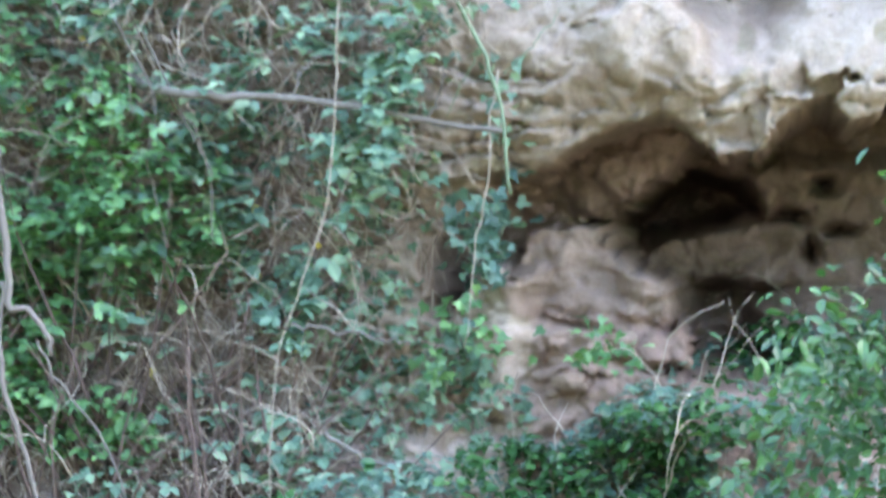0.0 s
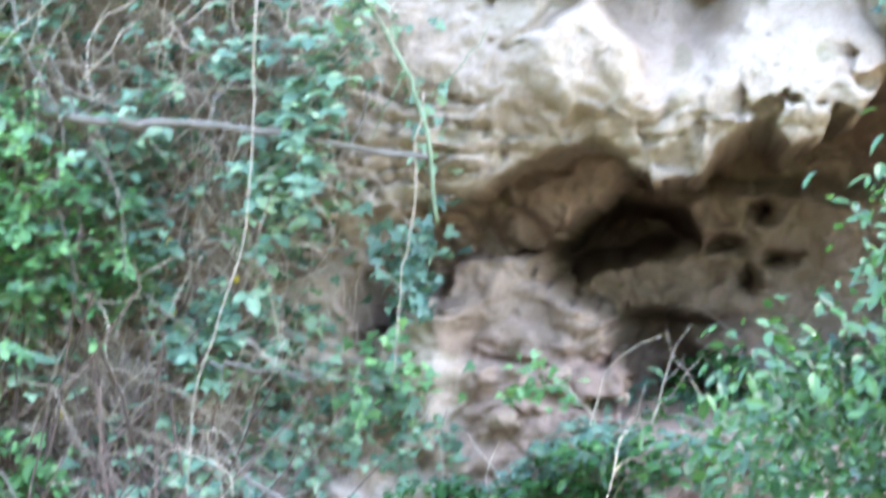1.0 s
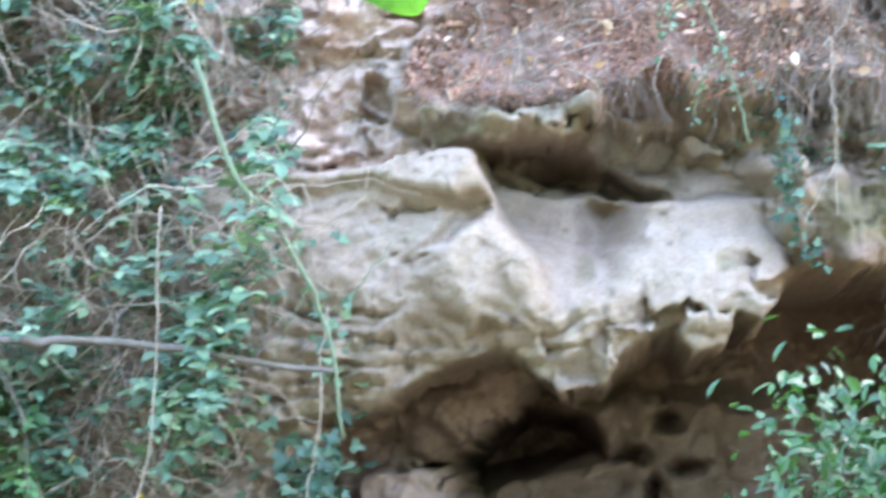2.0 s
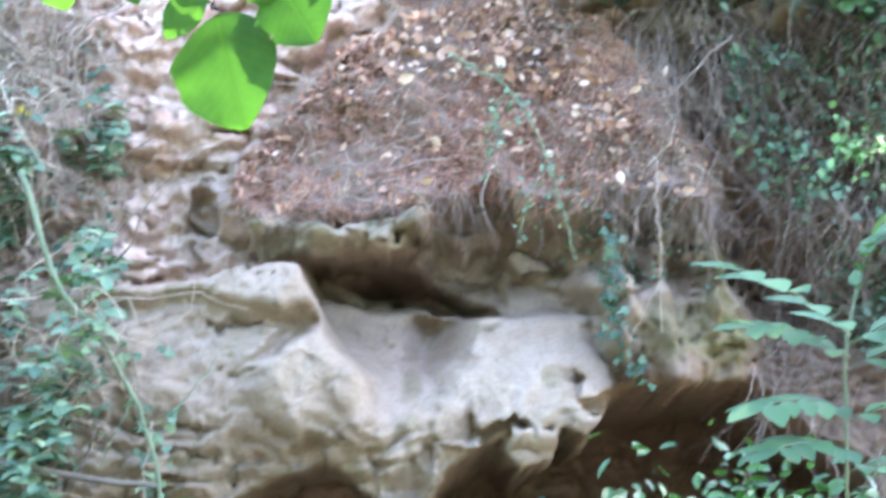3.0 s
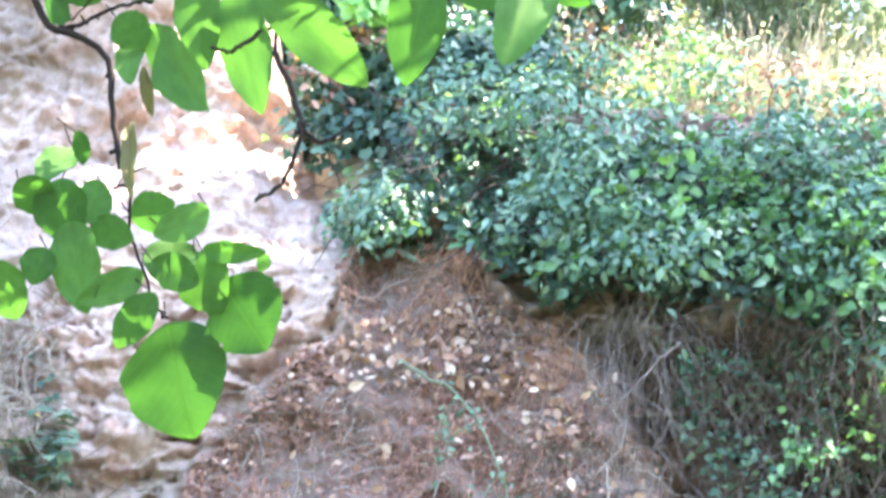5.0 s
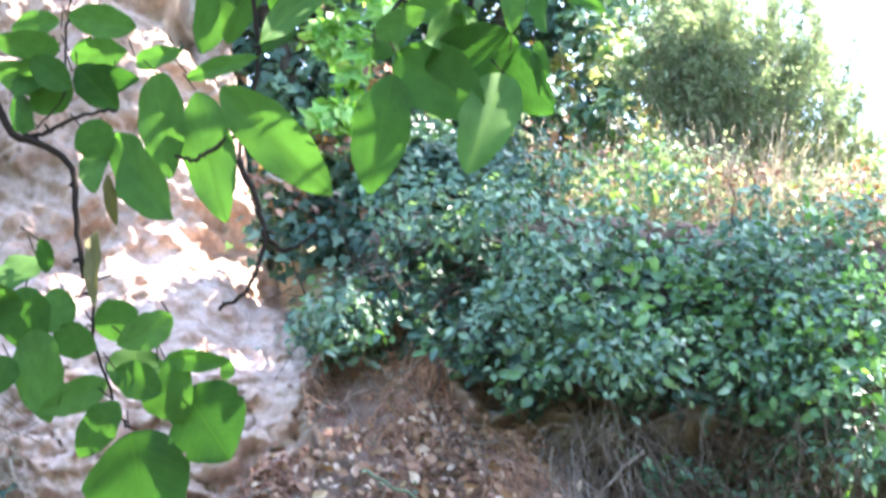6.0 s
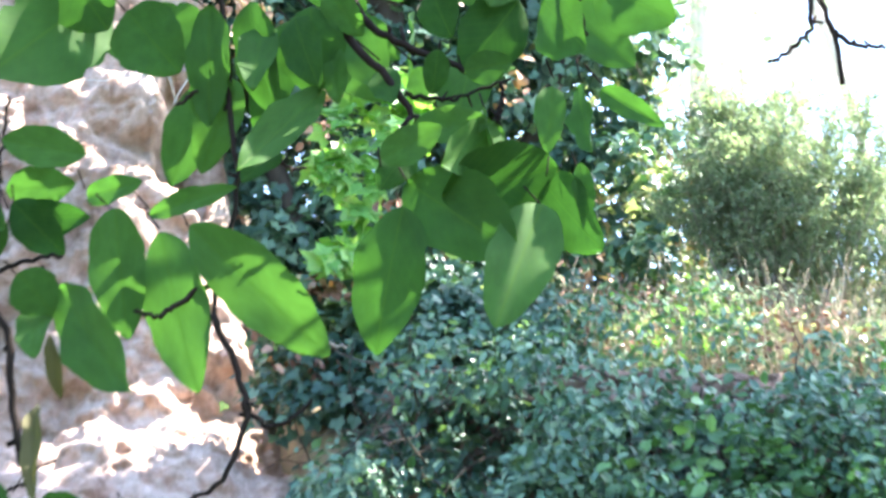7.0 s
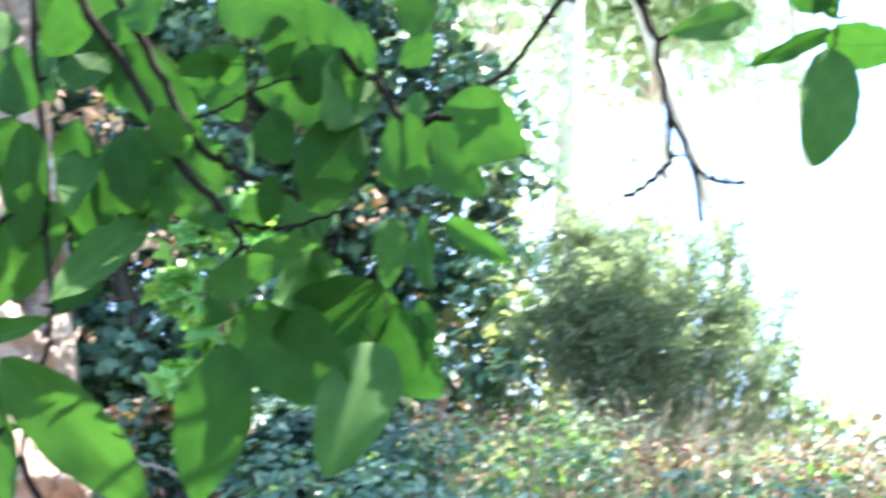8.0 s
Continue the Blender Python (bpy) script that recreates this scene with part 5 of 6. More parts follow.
MID_RIGHT = [
    (0.13, 3.59, 0.07, 3.33, 0.135), (0.14, 3.65, 0.32, 3.49, 0.153), (0.39, 3.60, 0.30, 3.36, 0.130), (0.20, 3.61, 0.42, 3.68, 0.140), (0.40, 3.66, 0.46, 3.50, 0.115),
    (0.46, 3.67, 0.47, 3.56, 0.040), (-0.10, 3.72, -0.16, 3.65, 0.058), (0.09, 3.68, 0.20, 3.73, 0.068), (0.29, 3.79, 0.28, 3.70, 0.090),
]
UPPER = [
    (-0.04, 4.28, -0.03, 4.18, 0.079), (-0.21, 4.26, -0.14, 4.19, 0.113), (-0.30, 4.15, -0.23, 4.02, 0.108), (-0.23, 4.00, -0.24, 3.77, 0.085), (-0.16, 4.04, -0.14, 3.81, 0.088),
    (-0.10, 4.16, -0.18, 4.07, 0.077), (-0.07, 3.97, -0.04, 3.83, 0.075), (0.00, 3.93, 0.01, 3.81, 0.050), (-0.01, 4.03, 0.05, 3.94, 0.060), (0.03, 4.12, 0.12, 4.13, 0.058),
    (0.12, 4.17, 0.12, 4.10, 0.056), (0.21, 4.22, 0.21, 4.12, 0.060), (0.10, 4.28, 0.24, 4.23, 0.125), (0.09, 3.90, 0.11, 3.81, 0.060), (0.16, 3.89, 0.17, 3.82, 0.050),
    (0.20, 3.90, 0.19, 3.82, 0.050), (-0.02, 3.85, -0.16, 3.63, 0.079), (-0.28, 4.24, -0.32, 4.14, 0.086),
]
CROWN = [
    (0.25, 4.28, 0.31, 4.00, 0.165), (0.36, 4.17, 0.32, 4.01, 0.108), (0.41, 4.04, 0.47, 3.89, 0.117), (0.36, 4.03, 0.26, 3.88, 0.123), (0.51, 4.07, 0.63, 3.95, 0.127),
    (0.42, 4.26, 0.50, 4.25, 0.088), (0.45, 4.21, 0.48, 4.15, 0.069), (0.15, 3.75, 0.29, 3.75, 0.065), (0.15, 3.73, 0.09, 3.65, 0.069), (0.32, 3.76, 0.21, 3.65, 0.088),
    (0.42, 3.86, 0.41, 3.73, 0.061), (0.47, 3.86, 0.47, 3.67, 0.065), (0.51, 3.85, 0.60, 3.75, 0.046), (0.25, 3.87, 0.34, 3.89, 0.060), (0.28, 4.16, 0.26, 4.07, 0.086),
    (0.19, 4.04, 0.22, 3.94, 0.077),
]
RIGHT_SPRAY = [
    (1.10, 4.28, 0.94, 4.18, 0.060), (1.25, 4.26, 1.09, 4.16, 0.036), (1.16, 4.31, 1.24, 4.28, 0.054), (1.24, 4.23, 1.35, 4.17, 0.083), (1.24, 4.19, 1.19, 3.96, 0.117),
    (1.25, 4.27, 1.21, 4.35, 0.058),
]

# boughs: radius at the root, then x and z along it
DROP_BOUGH = [
    (0.0081, [(-0.24, 4.33), (-0.23, 4.15), (-0.20, 3.93), (-0.19, 3.77), (-0.18, 3.70), (-0.18, 3.62), (-0.21, 3.46), (-0.22, 3.38)]),
    (0.0076, [(-0.22, 3.39), (-0.18, 3.30), (-0.16, 3.22), (-0.16, 3.18), (-0.20, 3.08), (-0.26, 3.04)]),
    (0.0061, [(-0.16, 3.22), (-0.12, 3.18), (-0.08, 3.19), (-0.04, 3.23)]),
    (0.0061, [(-0.21, 3.46), (-0.29, 3.41), (-0.32, 3.39), (-0.36, 3.40)]),
    (0.0059, [(-0.20, 3.88), (-0.25, 3.84), (-0.29, 3.81)]),
]
MAIN_BOUGH = [
    (0.0113, [(-0.16, 4.31), (-0.06, 4.13), (0.02, 3.96), (0.09, 3.88), (0.14, 3.81), (0.16, 3.77)]),
    (0.0093, [(-0.10, 4.30), (-0.03, 4.17), (0.06, 3.99), (0.12, 3.94), (0.21, 3.90), (0.25, 3.88)]),
    (0.0050, [(0.14, 3.83), (0.19, 3.82), (0.24, 3.82), (0.34, 3.86)]),
    (0.0060, [(0.31, 3.77), (0.32, 3.81), (0.32, 3.85)]),
    (0.0040, [(0.06, 4.03), (0.11, 4.05), (0.17, 4.09), (0.25, 4.12)]),
    (0.0037, [(-0.11, 3.71), (-0.08, 3.68), (-0.05, 3.68)]),
]
DARK_BOUGH = [
    (0.0101, [(0.32, 4.21), (0.39, 4.11), (0.44, 4.03), (0.48, 3.98), (0.47, 3.94)]),
    (0.0091, [(0.46, 4.02), (0.49, 4.04), (0.52, 4.04)]),
]
RIGHT_BOUGH = [
    (0.0096, [(0.87, 4.36), (0.88, 4.29), (0.91, 4.19), (0.92, 4.07), (0.94, 4.02), (0.96, 3.96), (0.97, 3.85)]),
    (0.0064, [(0.92, 4.07), (0.92, 3.97), (0.88, 3.92), (0.83, 3.89)]),
    (0.0064, [(0.96, 3.96), (1.00, 3.93), (1.06, 3.92)]),
    (0.0080, [(0.75, 4.34), (0.73, 4.29), (0.66, 4.18), (0.62, 4.13), (0.56, 4.09)]),
    (0.0050, [(1.28, 4.37), (1.26, 4.30), (1.25, 4.24), (1.24, 4.18)]),
]
LEFT_BOUGH = [
    (0.0114, [(-0.86, 3.69), (-0.78, 3.54), (-0.73, 3.45), (-0.68, 3.43), (-0.60, 3.38), (-0.58, 3.26), (-0.57, 3.18), (-0.56, 3.11)]),
    (0.0064, [(-0.71, 3.44), (-0.66, 3.45), (-0.59, 3.49), (-0.50, 3.51)]),
    (0.0038, [(-0.61, 3.83), (-0.61, 3.78), (-0.62, 3.67), (-0.62, 3.54), (-0.68, 3.46)]),
    (0.0049, [(-0.56, 3.13), (-0.54, 3.08), (-0.53, 2.97), (-0.48, 2.82), (-0.45, 2.77)]),
    (0.0038, [(-0.54, 3.08), (-0.57, 3.07), (-0.59, 3.06)]),
]


def broad_leaf_mesh(seed, mat):
    """A broad oval leaf, 1 long and 1 wide, folded along its rib, tapering to a short point, a few with a bitten edge."""
    rng = np.random.RandomState(seed)
    na, nc = 31, 8
    verts, faces = [], []
    curl, fold, wave = rng.uniform(0.02, 0.20), rng.uniform(0.0, 0.14), rng.uniform(0, 6)
    full, skew = rng.uniform(0.50, 0.72), rng.uniform(-0.05, 0.05)
    bites = [(rng.uniform(0.25, 0.9), rng.choice((-1, 1)), rng.uniform(0.02, 0.045), rng.uniform(0.06, 0.18)) for _ in range(3 if seed % 4 == 3 else 0)]
    top = (full / (full + 0.74)) ** full * (0.74 / (full + 0.74)) ** 0.74
    for i in range(na):
        a = 0.5 - 0.5 * math.cos(math.pi * i / (na - 1))
        half = max(0.003, 0.5 * a ** full * (1 - a) ** 0.74 / top)
        for j in range(nc + 1):
            s = j / nc * 2 - 1
            rim = abs(s) ** 3
            edge = 1 + rim * (0.030 * math.sin(a * 19 + wave + 2 * s) + 0.018 * math.sin(a * 47 + 3 * wave))
            for at, side, wide, deep in bites:
                if s * side > 0:
                    edge -= rim * deep * math.exp(-((a - at) / wide) ** 2)
            verts.append((a, s * half * edge + skew * math.sin(math.pi * a), fold * abs(s) * half - curl * a * a + 0.025 * math.sin(a * 13 + wave) * s * s))
    for i in range(na - 1):
        for j in range(nc):
            k = i * (nc + 1) + j
            faces.append((k, k + 1, k + nc + 2, k + nc + 1))
    return mesh_of("leaf", verts, faces, mat)


LEAF_SHAPES = [broad_leaf_mesh(s, BROAD) for s in range(11)]
WITHERED = broad_leaf_mesh(31, WITHER)
LEAF_Y = 5.4


def place_leaf(row, parent, k, stretch=1.0):
    bx, bz, tx, tz, width = row
    rng = np.random.RandomState(k * 7 + 1)
    base, tip = Vector((bx, LEAF_Y + rng.uniform(-0.05, 0.05), bz)), Vector((tx, LEAF_Y, tz))
    run = tip - base
    lit = rng.rand() < 0.72
    for _ in range(40):
        along = run + Vector((0, rng.uniform(-0.6, 0.1) * run.length, 0))
        length = along.length
        along.normalize()
        nrm = Vector((rng.normal(-0.12, 0.25), -1, rng.normal(-0.42, 0.3)))
        nrm = (nrm - along * nrm.dot(along)).normalized()
        if not lit or -0.62 < nrm.dot(SUN) < -0.24:
            break
    across = nrm.cross(along)
    width = stretch * width / max(0.88, math.hypot(across.x, across.z))
    m = Matrix((along, across, nrm)).transposed().to_4x4()
    ob = new("leaf", LEAF_SHAPES[k % len(LEAF_SHAPES)])
    ob.parent = parent
    ob.matrix_parent_inverse = Matrix.Identity(4)
    ob.matrix_basis = Matrix.Translation(base) @ m @ Matrix.Diagonal((length * 1.03, width * 1.02, length, 1))
    return ob


def build_near_tree():
    thing = empty("broadleaf_tree", (0, 0, 0), "tree with large oval bright green leaves hanging over the view", "tree")
    trunk = smooth_line([(-2.9, 5.7, -0.1), (-2.95, 5.65, 1.9), (-2.8, 5.6, 3.8), (-2.5, 5.55, 5.9)], 14)
    limb = smooth_line([(-2.6, 5.6, 4.9), (-1.5, 6.1, 5.4), (-0.2, 6.4, 5.55), (0.8, 6.4, 5.55), (1.9, 6.2, 5.6)], 18)
    part("trunk", tube_mesh("near_trunk", [(trunk, 0.15, 0.07)], BARK, 9), thing)
    part("limb", tube_mesh("near_limb", [(limb, 0.05, 0.015)], BARK, 7), thing)
    k = 0
    for lines, sprays in ((MAIN_BOUGH, (UPPER, CROWN)), (DROP_BOUGH, (HANGING_LEAVES, TOP_LEFT)), (DARK_BOUGH, (MID_RIGHT,)), (RIGHT_BOUGH, (RIGHT_SPRAY,)), (LEFT_BOUGH, (CLUSTER, PINNATE))):
        paths = []
        for i, (r, pts) in enumerate(lines):
            p = [(x, LEAF_Y, z) for x, z in pts]
            if i == 0 or pts[0][1] > 4.3:
                p = [(p[0][0] - 0.12, 6.35, 5.54), (p[0][0] - 0.06, 5.8, max(5.1, p[0][2] + 0.15))] + p
            line = smooth_line(p, 26) + RNG.normal(0, 0.0022, (26, 3))
            paths.append((line, r, r * 0.6))
            for j in RNG.randint(3, 25, 4 if np.linalg.norm(line[-1] - line[0]) > 0.2 else 1):
                spur = line[j] + RNG.normal(0, 1, 3) * (0.018, 0.008, 0.013)
                paths.append((np.array([line[j], (line[j] + spur) / 2 + RNG.normal(0, 0.002, 3), spur]), r * 0.55, r * 0.4))
        for spray in sprays:
            for row in spray:
                bx, bz = row[0], row[1]
                paths.append((smooth_line([(bx - 0.02 + RNG.normal(0, 0.02), LEAF_Y, bz + 0.04), (bx, LEAF_Y, bz)], 4), 0.0020, 0.0016))
        bough = part("bough", tube_mesh("bough", paths, TWIG, 6), thing, "thin dark bough")
        for spray in sprays:
            for row in spray:
                place_leaf(row, bough, k, 1.16 if spray is CLUSTER or spray is PINNATE else 1.0)
                k += 1
        if lines is MAIN_BOUGH:
            # more leaves of the same bough hanging behind
            rng = np.random.RandomState(11)
            for _ in range(22):
                bx, bz = rng.uniform(-0.35, 0.50), rng.uniform(3.95, 4.75)
                size, turn = rng.uniform(0.14, 0.25), rng.normal(0, 0.6)
                ob = place_leaf((bx, bz, bx + size * math.sin(turn), bz - size * math.cos(turn), size * rng.uniform(0.40, 0.55)), bough, k)
                ob.matrix_basis.translation.y += rng.uniform(0.25, 0.6)
                k += 1
    # two withered leaves hanging under the bough at the bank
    for bx, bz, tx, tz, w in ((-0.54, 3.24, -0.53, 3.04, 0.038), (-0.51, 3.34, -0.49, 3.23, 0.030)):
        ob = place_leaf((bx, bz, tx, tz, w), thing, k)
        ob.data = WITHERED
        k += 1


build_near_tree()


# ---------------------------------------------------------------- branches, vines and plants before the cliff
def branch_thing(name, lines, mat, label, category, y, sides=6, jitter=0.004, group=""):
    """A woody thing of one or more crooked lines; each line: radius, then x and z (and its own y offset) along it."""
    first = lines[0][1][0]
    thing = empty(name, (first[0], y, first[1]), label, category, group)
    back = Matrix.Translation((-first[0], -y, -first[1]))
    for i, (r, pts) in enumerate(lines):
        line = smooth_line([(q[0], y + (q[2] if len(q) > 2 else 0), q[1]) for q in pts], 22) + RNG.normal(0, jitter, (22, 3))
        part("stem" if i == 0 else "side_shoot", tube_mesh("stem", [(line, r, r * 0.55)], mat, sides), thing).matrix_parent_inverse = back
    return thing


branch_thing("fallen_branch", [(0.017, [(-2.10, 1.97, 0.3), (-1.84, 1.90), (-1.67, 1.89), (-1.44, 1.89), (-1.21, 1.86), (-1.01, 1.83), (-0.76, 1.80)]),
                               (0.006, [(-1.44, 1.89), (-1.42, 1.97), (-1.36, 2.03)]), (0.005, [(-1.01, 1.83), (-0.98, 1.90), (-0.96, 1.99)])],
             GREYWOOD, "long grey dead branch lying across the thicket", "branch", 7.5)
branch_thing("dead_limb", [(0.014, [(-2.20, 1.70), (-2.18, 1.54), (-2.15, 1.35), (-2.14, 1.23), (-2.09, 1.22), (-2.02, 1.14), (-2.01, 1.09)]),
                           (0.010, [(-2.16, 1.30), (-2.17, 1.10), (-2.12, 0.90), (-2.05, 0.70), (-2.0, 0.3), (-2.0, -0.1)])],
             GREYWOOD, "bare pale grey dead limb with a hooked end", "branch", 6.8)
for lines, y, mat, label in (
        ([(0.003, [(-1.29, 2.3), (-1.30, 1.96), (-1.30, 1.78), (-1.32, 1.54), (-1.38, 1.30), (-1.45, 1.12), (-1.47, 0.91), (-1.48, 0.5)])], 7.45, DRY, "thin pale vine hanging over the thicket"),
        ([(0.0035, [(-0.80, 2.0), (-0.82, 1.80), (-0.82, 1.71), (-0.84, 1.54), (-0.86, 1.40), (-0.88, 1.1)])], 7.6, PALE, "thin pale vine hanging before the nook"),
        ([(0.010, [(-1.20, 2.75), (-1.08, 2.40), (-0.99, 2.30), (-0.88, 2.13), (-0.82, 1.99), (-0.77, 1.84), (-0.74, 1.6)]), (0.003, [(-0.77, 1.98), (-0.70, 2.05), (-0.60, 2.18)]), (0.003, [(-0.85, 2.06), (-0.90, 1.95), (-0.95, 1.84)])], 7.5, GREENSTEM, "arching grey-green stem with side shoots"),
        ([(0.005, [(-2.08, 2.4), (-2.04, 2.13), (-1.95, 1.98), (-1.90, 1.83), (-1.92, 1.67), (-1.85, 1.4)]), (0.004, [(-1.95, 2.1), (-1.80, 1.80), (-1.72, 1.65), (-1.70, 1.4)])], 7.55, GREYWOOD, "crooked dry stem hanging in the thicket"),
        ([(0.005, [(-2.2, 1.1), (-2.14, 0.99), (-2.03, 0.86), (-1.93, 0.70), (-1.85, 0.4)])], 7.3, GREYWOOD, "straight dry cane leaning in the brambles"),
        ([(0.007, [(-1.45, 1.16), (-1.35, 1.15), (-1.21, 1.13), (-1.07, 1.12)])], 7.65, GREYWOOD, "short grey stick lodged in the ivy"),
        ([(0.010, [(-1.32, 0.82), (-1.23, 0.77), (-1.16, 0.73), (-1.04, 0.74)])], 7.55, GREYWOOD, "short grey stick on the ledge"),
        ([(0.0035, [(0.98, 3.23), (0.86, 3.12), (0.78, 3.04), (0.73, 3.03)])], 7.75, ROOT, "forked pale stick at the slope's edge"),
        ([(0.003, [(0.74, 2.84), (0.74, 2.74), (0.75, 2.60), (0.75, 2.45), (0.75, 2.29)]), (0.003, [(0.75, 2.45), (0.70, 2.36), (0.66, 2.27)])], 7.72, DRY, "straight pale root hanging before the grey rock"),
        ([(0.004, [(0.93, 2.85), (0.91, 2.77), (0.91, 2.6), (0.91, 2.44)])], 7.78, CANE, "rusty brown root strap hanging down"),
        ([(0.004, [(0.55, 2.98), (0.54, 2.91), (0.55, 2.82), (0.53, 2.68)])], 7.72, CANE, "rusty brown root strap at the slope's foot"),
        ([(0.007, [(-0.24, 4.39), (-0.18, 4.37), (-0.09, 4.35), (0.01, 4.32)])], 8.5, PALE, "pale stick lying on the sunlit bank")):
    branch_thing("vine" if "vine" in label else "root" if "root" in label else "stick", lines, mat, label, "vine" if "vine" in label else "root" if "root" in label else "stick", y)


def leafy_sprig(name, lines, mat, leaf_mat, label, y, size, per):
    thing = branch_thing(name, lines, mat, label, "plant", y)
    back = Matrix.Translation(-thing.location)
    spots = []
    for r, pts in lines:
        line = smooth_line([(q[0], y, q[1]) for q in pts], per)
        spots += [q + RNG.normal(0, 0.022, 3) for q in line]
    part("leaves", leaf_mesh("sprig_leaves", np.array(spots), size, leaf_mat, OVAL), thing, "", "stuff").matrix_parent_inverse = back


leafy_sprig("hanging_sprig", [(0.005, [(0.10, 3.14), (0.23, 3.07), (0.33, 2.96), (0.40, 2.80), (0.45, 2.64), (0.48, 2.50)]), (0.003, [(0.33, 2.96), (0.25, 2.90), (0.20, 2.80)]),
                              (0.003, [(0.40, 2.80), (0.34, 2.70), (0.31, 2.58)]), (0.003, [(0.27, 3.03), (0.22, 2.95), (0.24, 2.88)])],
            GREENSTEM, BRAMBLE, "arching green sprig with fine leaves hanging off the slope", 7.65, 0.022, 26)
leafy_sprig("small_sprig", [(0.004, [(1.30, 2.95), (1.33, 2.86), (1.36, 2.78)]), (0.003, [(1.33, 2.86), (1.25, 2.80)]), (0.003, [(1.33, 2.86), (1.42, 2.84)])],
            GREENSTEM, SHRUB, "small green sprig growing among the roots", 7.6, 0.035, 24)


def build_nook_ivy():
    thing = empty("ivy_clump", (-0.86, 7.9, 1.45), "dark blue-green ivy clump growing in the rock nook", "ivy", kind="stuff")
    back = Matrix.Translation((0.86, -7.9, -1.45))
    spots = np.array([(-0.86, 7.85, 1.47)]) + RNG.normal(0, 1, (130, 3)) * (0.06, 0.08, 0.09)
    part("leaves", leaf_mesh("nook_leaves", spots, 0.055, IVY, LOBED), thing, "", "stuff").matrix_parent_inverse = back
    for cx, cz in ((-0.92, 1.22), (-0.84, 1.12), (-0.48, 1.12), (-0.42, 1.09), (-0.98, 1.05), (-0.82, 2.0), (-0.88, 2.22), (-0.80, 1.83)):
        fresh = np.array([(cx, 7.75, cz)]) + RNG.normal(0, 1, (22, 3)) * (0.05, 0.05, 0.04)
        tuft = empty("ivy_tuft", (cx, 7.75, cz), "small tuft of green leaves clinging to the rock", "ivy", "ivy tufts on the rock")
        part("leaves", leaf_mesh("tuft_leaves", fresh, 0.05, SHRUB if cz < 1.8 else BRAMBLE, LOBED), tuft, "", "stuff").matrix_parent_inverse = Matrix.Translation((-cx, -7.75, -cz))
    vine = [(0.60, 2.62), (0.63, 2.5), (0.61, 2.38), (0.66, 2.26), (0.68, 2.14)]
    line = smooth_line([(a, 7.85, c) for a, c in vine], 110) + RNG.normal(0, 0.022, (110, 3))
    hang = empty("ivy_strand", (0.60, 7.85, 2.62), "dark ivy strand hanging beside the recess", "ivy")
    part("leaves", leaf_mesh("strand_leaves", line, 0.036, IVY, LOBED), hang, "", "stuff").matrix_parent_inverse = Matrix.Translation((-0.60, -7.85, -2.62))


build_nook_ivy()


# ---------------------------------------------------------------- young pinnate tree
def leaflet_mesh(name, mat):
    v, faces = [], []
    for i in range(7):
        a = i / 6
        h = 0.5 * math.sin(math.pi * min(0.985, a + 0.015)) ** 0.8
        v += [(a, -h, 0.08 * h - 0.1 * a * a), (a, 0, -0.1 * a * a), (a, h, 0.08 * h - 0.1 * a * a)]
    for i in range(6):
        faces += [(3 * i, 3 * i + 1, 3 * i + 4, 3 * i + 3), (3 * i + 1, 3 * i + 2, 3 * i + 5, 3 * i + 4)]
    return mesh_of(name, v, faces, mat)


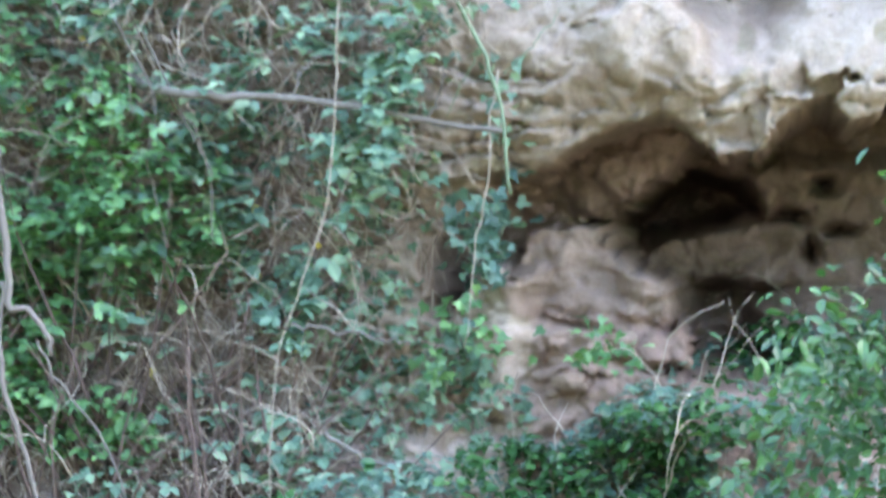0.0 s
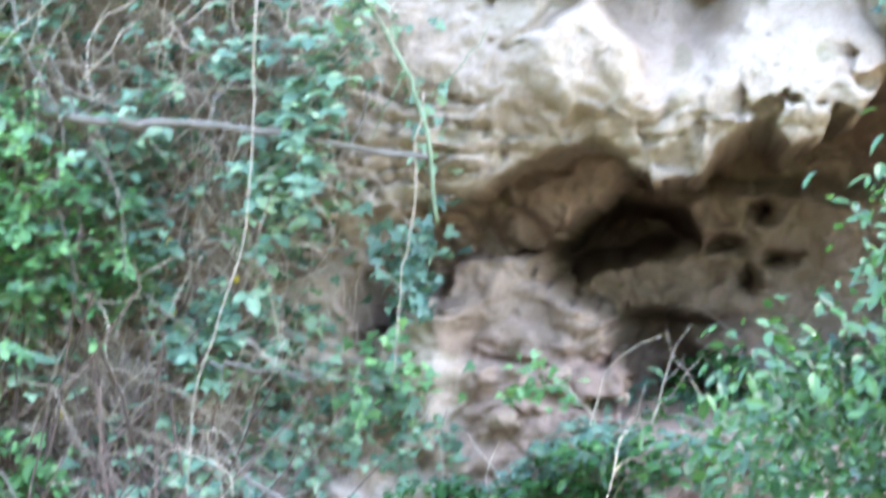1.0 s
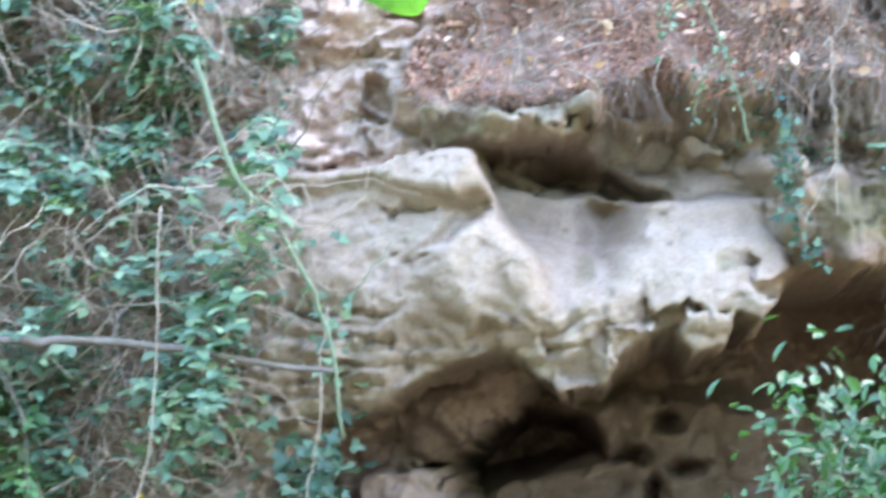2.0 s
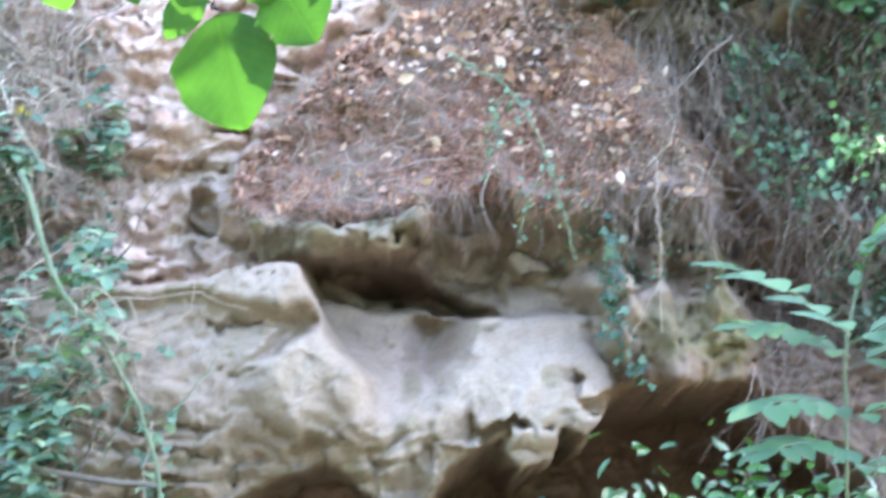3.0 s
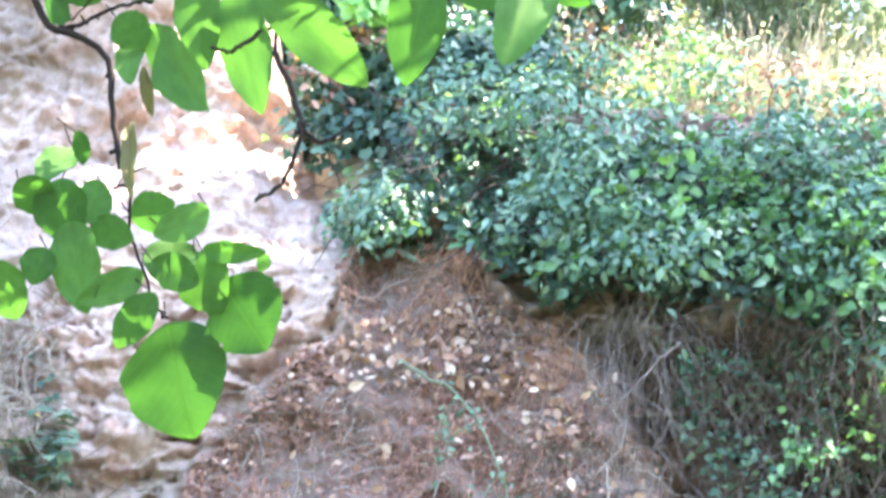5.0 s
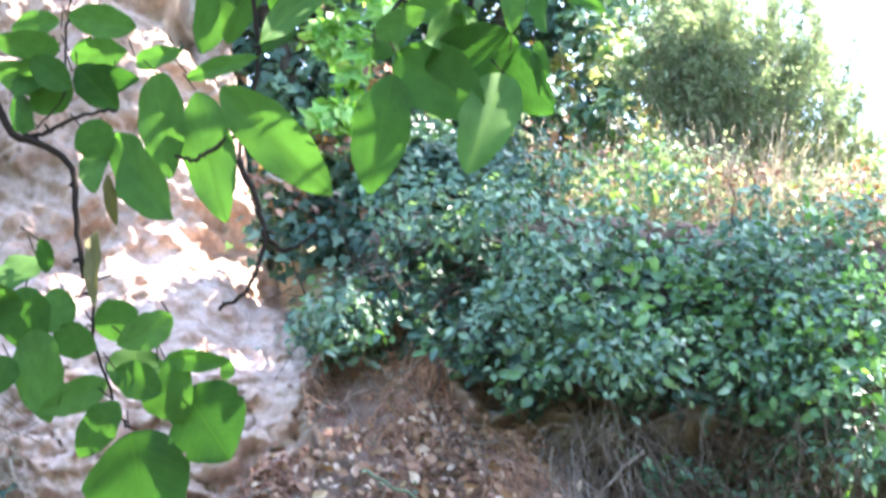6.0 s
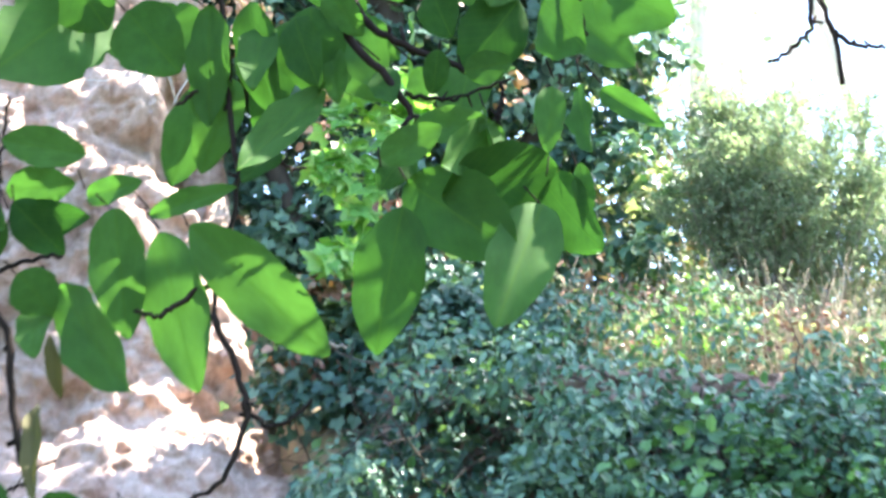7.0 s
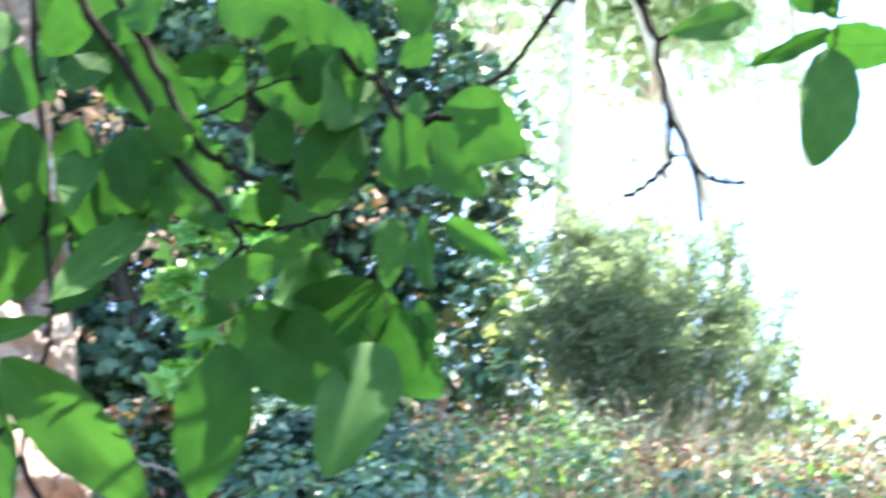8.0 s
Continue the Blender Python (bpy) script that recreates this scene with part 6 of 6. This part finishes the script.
def build_seedling():
    dx, dz = 0.02, -0.045
    thing = empty("young_tree", (0.93, 5.5, 0.0), "slender young tree with pinnate pale green leaves", "young tree")
    back = Matrix.Translation((-0.93, -5.5, 0))
    stem = smooth_line([(0.90, 5.5, -0.05), (0.91, 5.5, 0.9), (0.92, 5.5, 1.84), (0.92, 5.5, 2.07), (0.945, 5.5, 2.22)], 18) + (dx, 0, dz)
    part("stem", tube_mesh("young_stem", [(stem, 0.006, 0.0025)], GREENSTEM, 6), thing).matrix_parent_inverse = back
    shape = leaflet_mesh("leaflet", PINNATE_LEAF)
    fronds = [((0.945, 2.20), (0.975, 2.33), 0.075, -0.05), ((0.93, 2.12), (0.655, 2.235), 0.115, -0.25), ((0.935, 2.10), (1.19, 2.215), 0.115, -0.2), ((0.93, 2.07), (0.70, 2.13), 0.11, -0.1),
              ((0.93, 2.05), (1.18, 2.11), 0.11, -0.1), ((0.925, 1.95), (0.72, 1.955), 0.105, -0.15), ((0.925, 1.93), (1.15, 1.99), 0.105, -0.15), ((0.925, 1.86), (0.74, 1.86), 0.10, -0.2),
              ((0.925, 1.82), (1.14, 1.86), 0.10, -0.2), ((0.92, 1.70), (0.72, 1.72), 0.10, -0.2), ((0.92, 1.66), (1.15, 1.70), 0.10, -0.2)]
    for (ax, az), (bx, bz), size, out in fronds:
        start, end = np.array([ax + dx, 5.5, az + dz]), np.array([bx + dx, 5.5 + out, bz + dz])
        midway = (start + end) / 2 + (0, 0, 0.02)
        line = smooth_line([start, midway, end], 12)
        frond = part("frond", tube_mesh("rachis", [(line, 0.0022, 0.0012)], GREENSTEM, 4), thing)
        frond.matrix_parent_inverse = back
        for j in range(2, 12):
            base = Vector(line[j])
            run = Vector(line[min(j + 1, 11)] - line[j - 1]).normalized()
            sides = (1, -1) if j < 11 else (0,)
            if j % 2 and j < 11:
                continue
            for side in sides:
                flat = Vector((RNG.normal(0, 0.15), -0.35, 1)).normalized()
                across = run.cross(flat).normalized()
                way = (run * (0.55 if side else 1) + across * side * 0.9 + Vector((0, 0, -0.12))).normalized()
                flat = (flat - way * flat.dot(way)).normalized()
                m = Matrix((way, flat.cross(way), flat)).transposed().to_4x4()
                leaf = part("leaflet", shape, frond)
                ln = size * RNG.uniform(0.85, 1.15)
                leaf.matrix_parent_inverse = back
                leaf.matrix_parent_inverse = Matrix.Identity(4)
                leaf.matrix_basis = Matrix.Translation(base) @ m @ Matrix.Diagonal((ln, ln * 0.48, ln, 1))


build_seedling()


# ---------------------------------------------------------------- loose stones below the cave
def build_stones():
    rng = np.random.RandomState(3)
    for i in range(16):
        x, z = rng.uniform(-0.70, -0.12), 0
        z = 0.90 + 0.26 * rng.rand() + 0.05 * (x + 0.4)
        r = rng.uniform(0.018, 0.045)
        bm = bmesh.new()
        bmesh.ops.create_icosphere(bm, subdivisions=2, radius=1)
        seed = Vector((i * 3.7, 1.3, 2.1))
        for v in bm.verts:
            v.co *= 1 + 0.35 * noise.noise(v.co * 1.1 + seed) + 0.12 * noise.noise(v.co * 3 + seed)
            v.co = Vector((v.co.x * 1.25, v.co.y, v.co.z * 0.75)) * r
        me = bpy.data.meshes.new("stone")
        bm.to_mesh(me)
        bm.free()
        me.materials.append(ROCK)
        at = me.color_attributes.new("zone", "FLOAT_COLOR", "POINT")
        at.data.foreach_set("color", [0.1, 0.5, 0.7, 1.0] * len(me.vertices))
        ob = tagged(new("stone", me), "rough grey-beige stone lying below the cave", "stone", "stones below the cave")
        ob.location = (x, float(sample_depth(x, z)[0]) - r * 0.4, z)


build_stones()


def build_root_tuft():
    thing = empty("root_tuft", (-0.55, 9.0, 5.6), "pale bare roots hanging over a dark hollow in the bank", "roots")
    back = Matrix.Translation((0.55, -9.0, -5.6))
    for i in range(11):
        line = wander((RNG.uniform(-0.62, -0.42), 8.95, 5.60 - 0.12 * RNG.rand()), (RNG.normal(0, 0.3), -0.1, -1), RNG.uniform(0.2, 0.5), 9, 0.22, 0.05)
        part("root", tube_mesh("bare_root", [(line, 0.0045, 0.0015)], PALE_HAZED_BARK, 5), thing).matrix_parent_inverse = back


build_root_tuft()
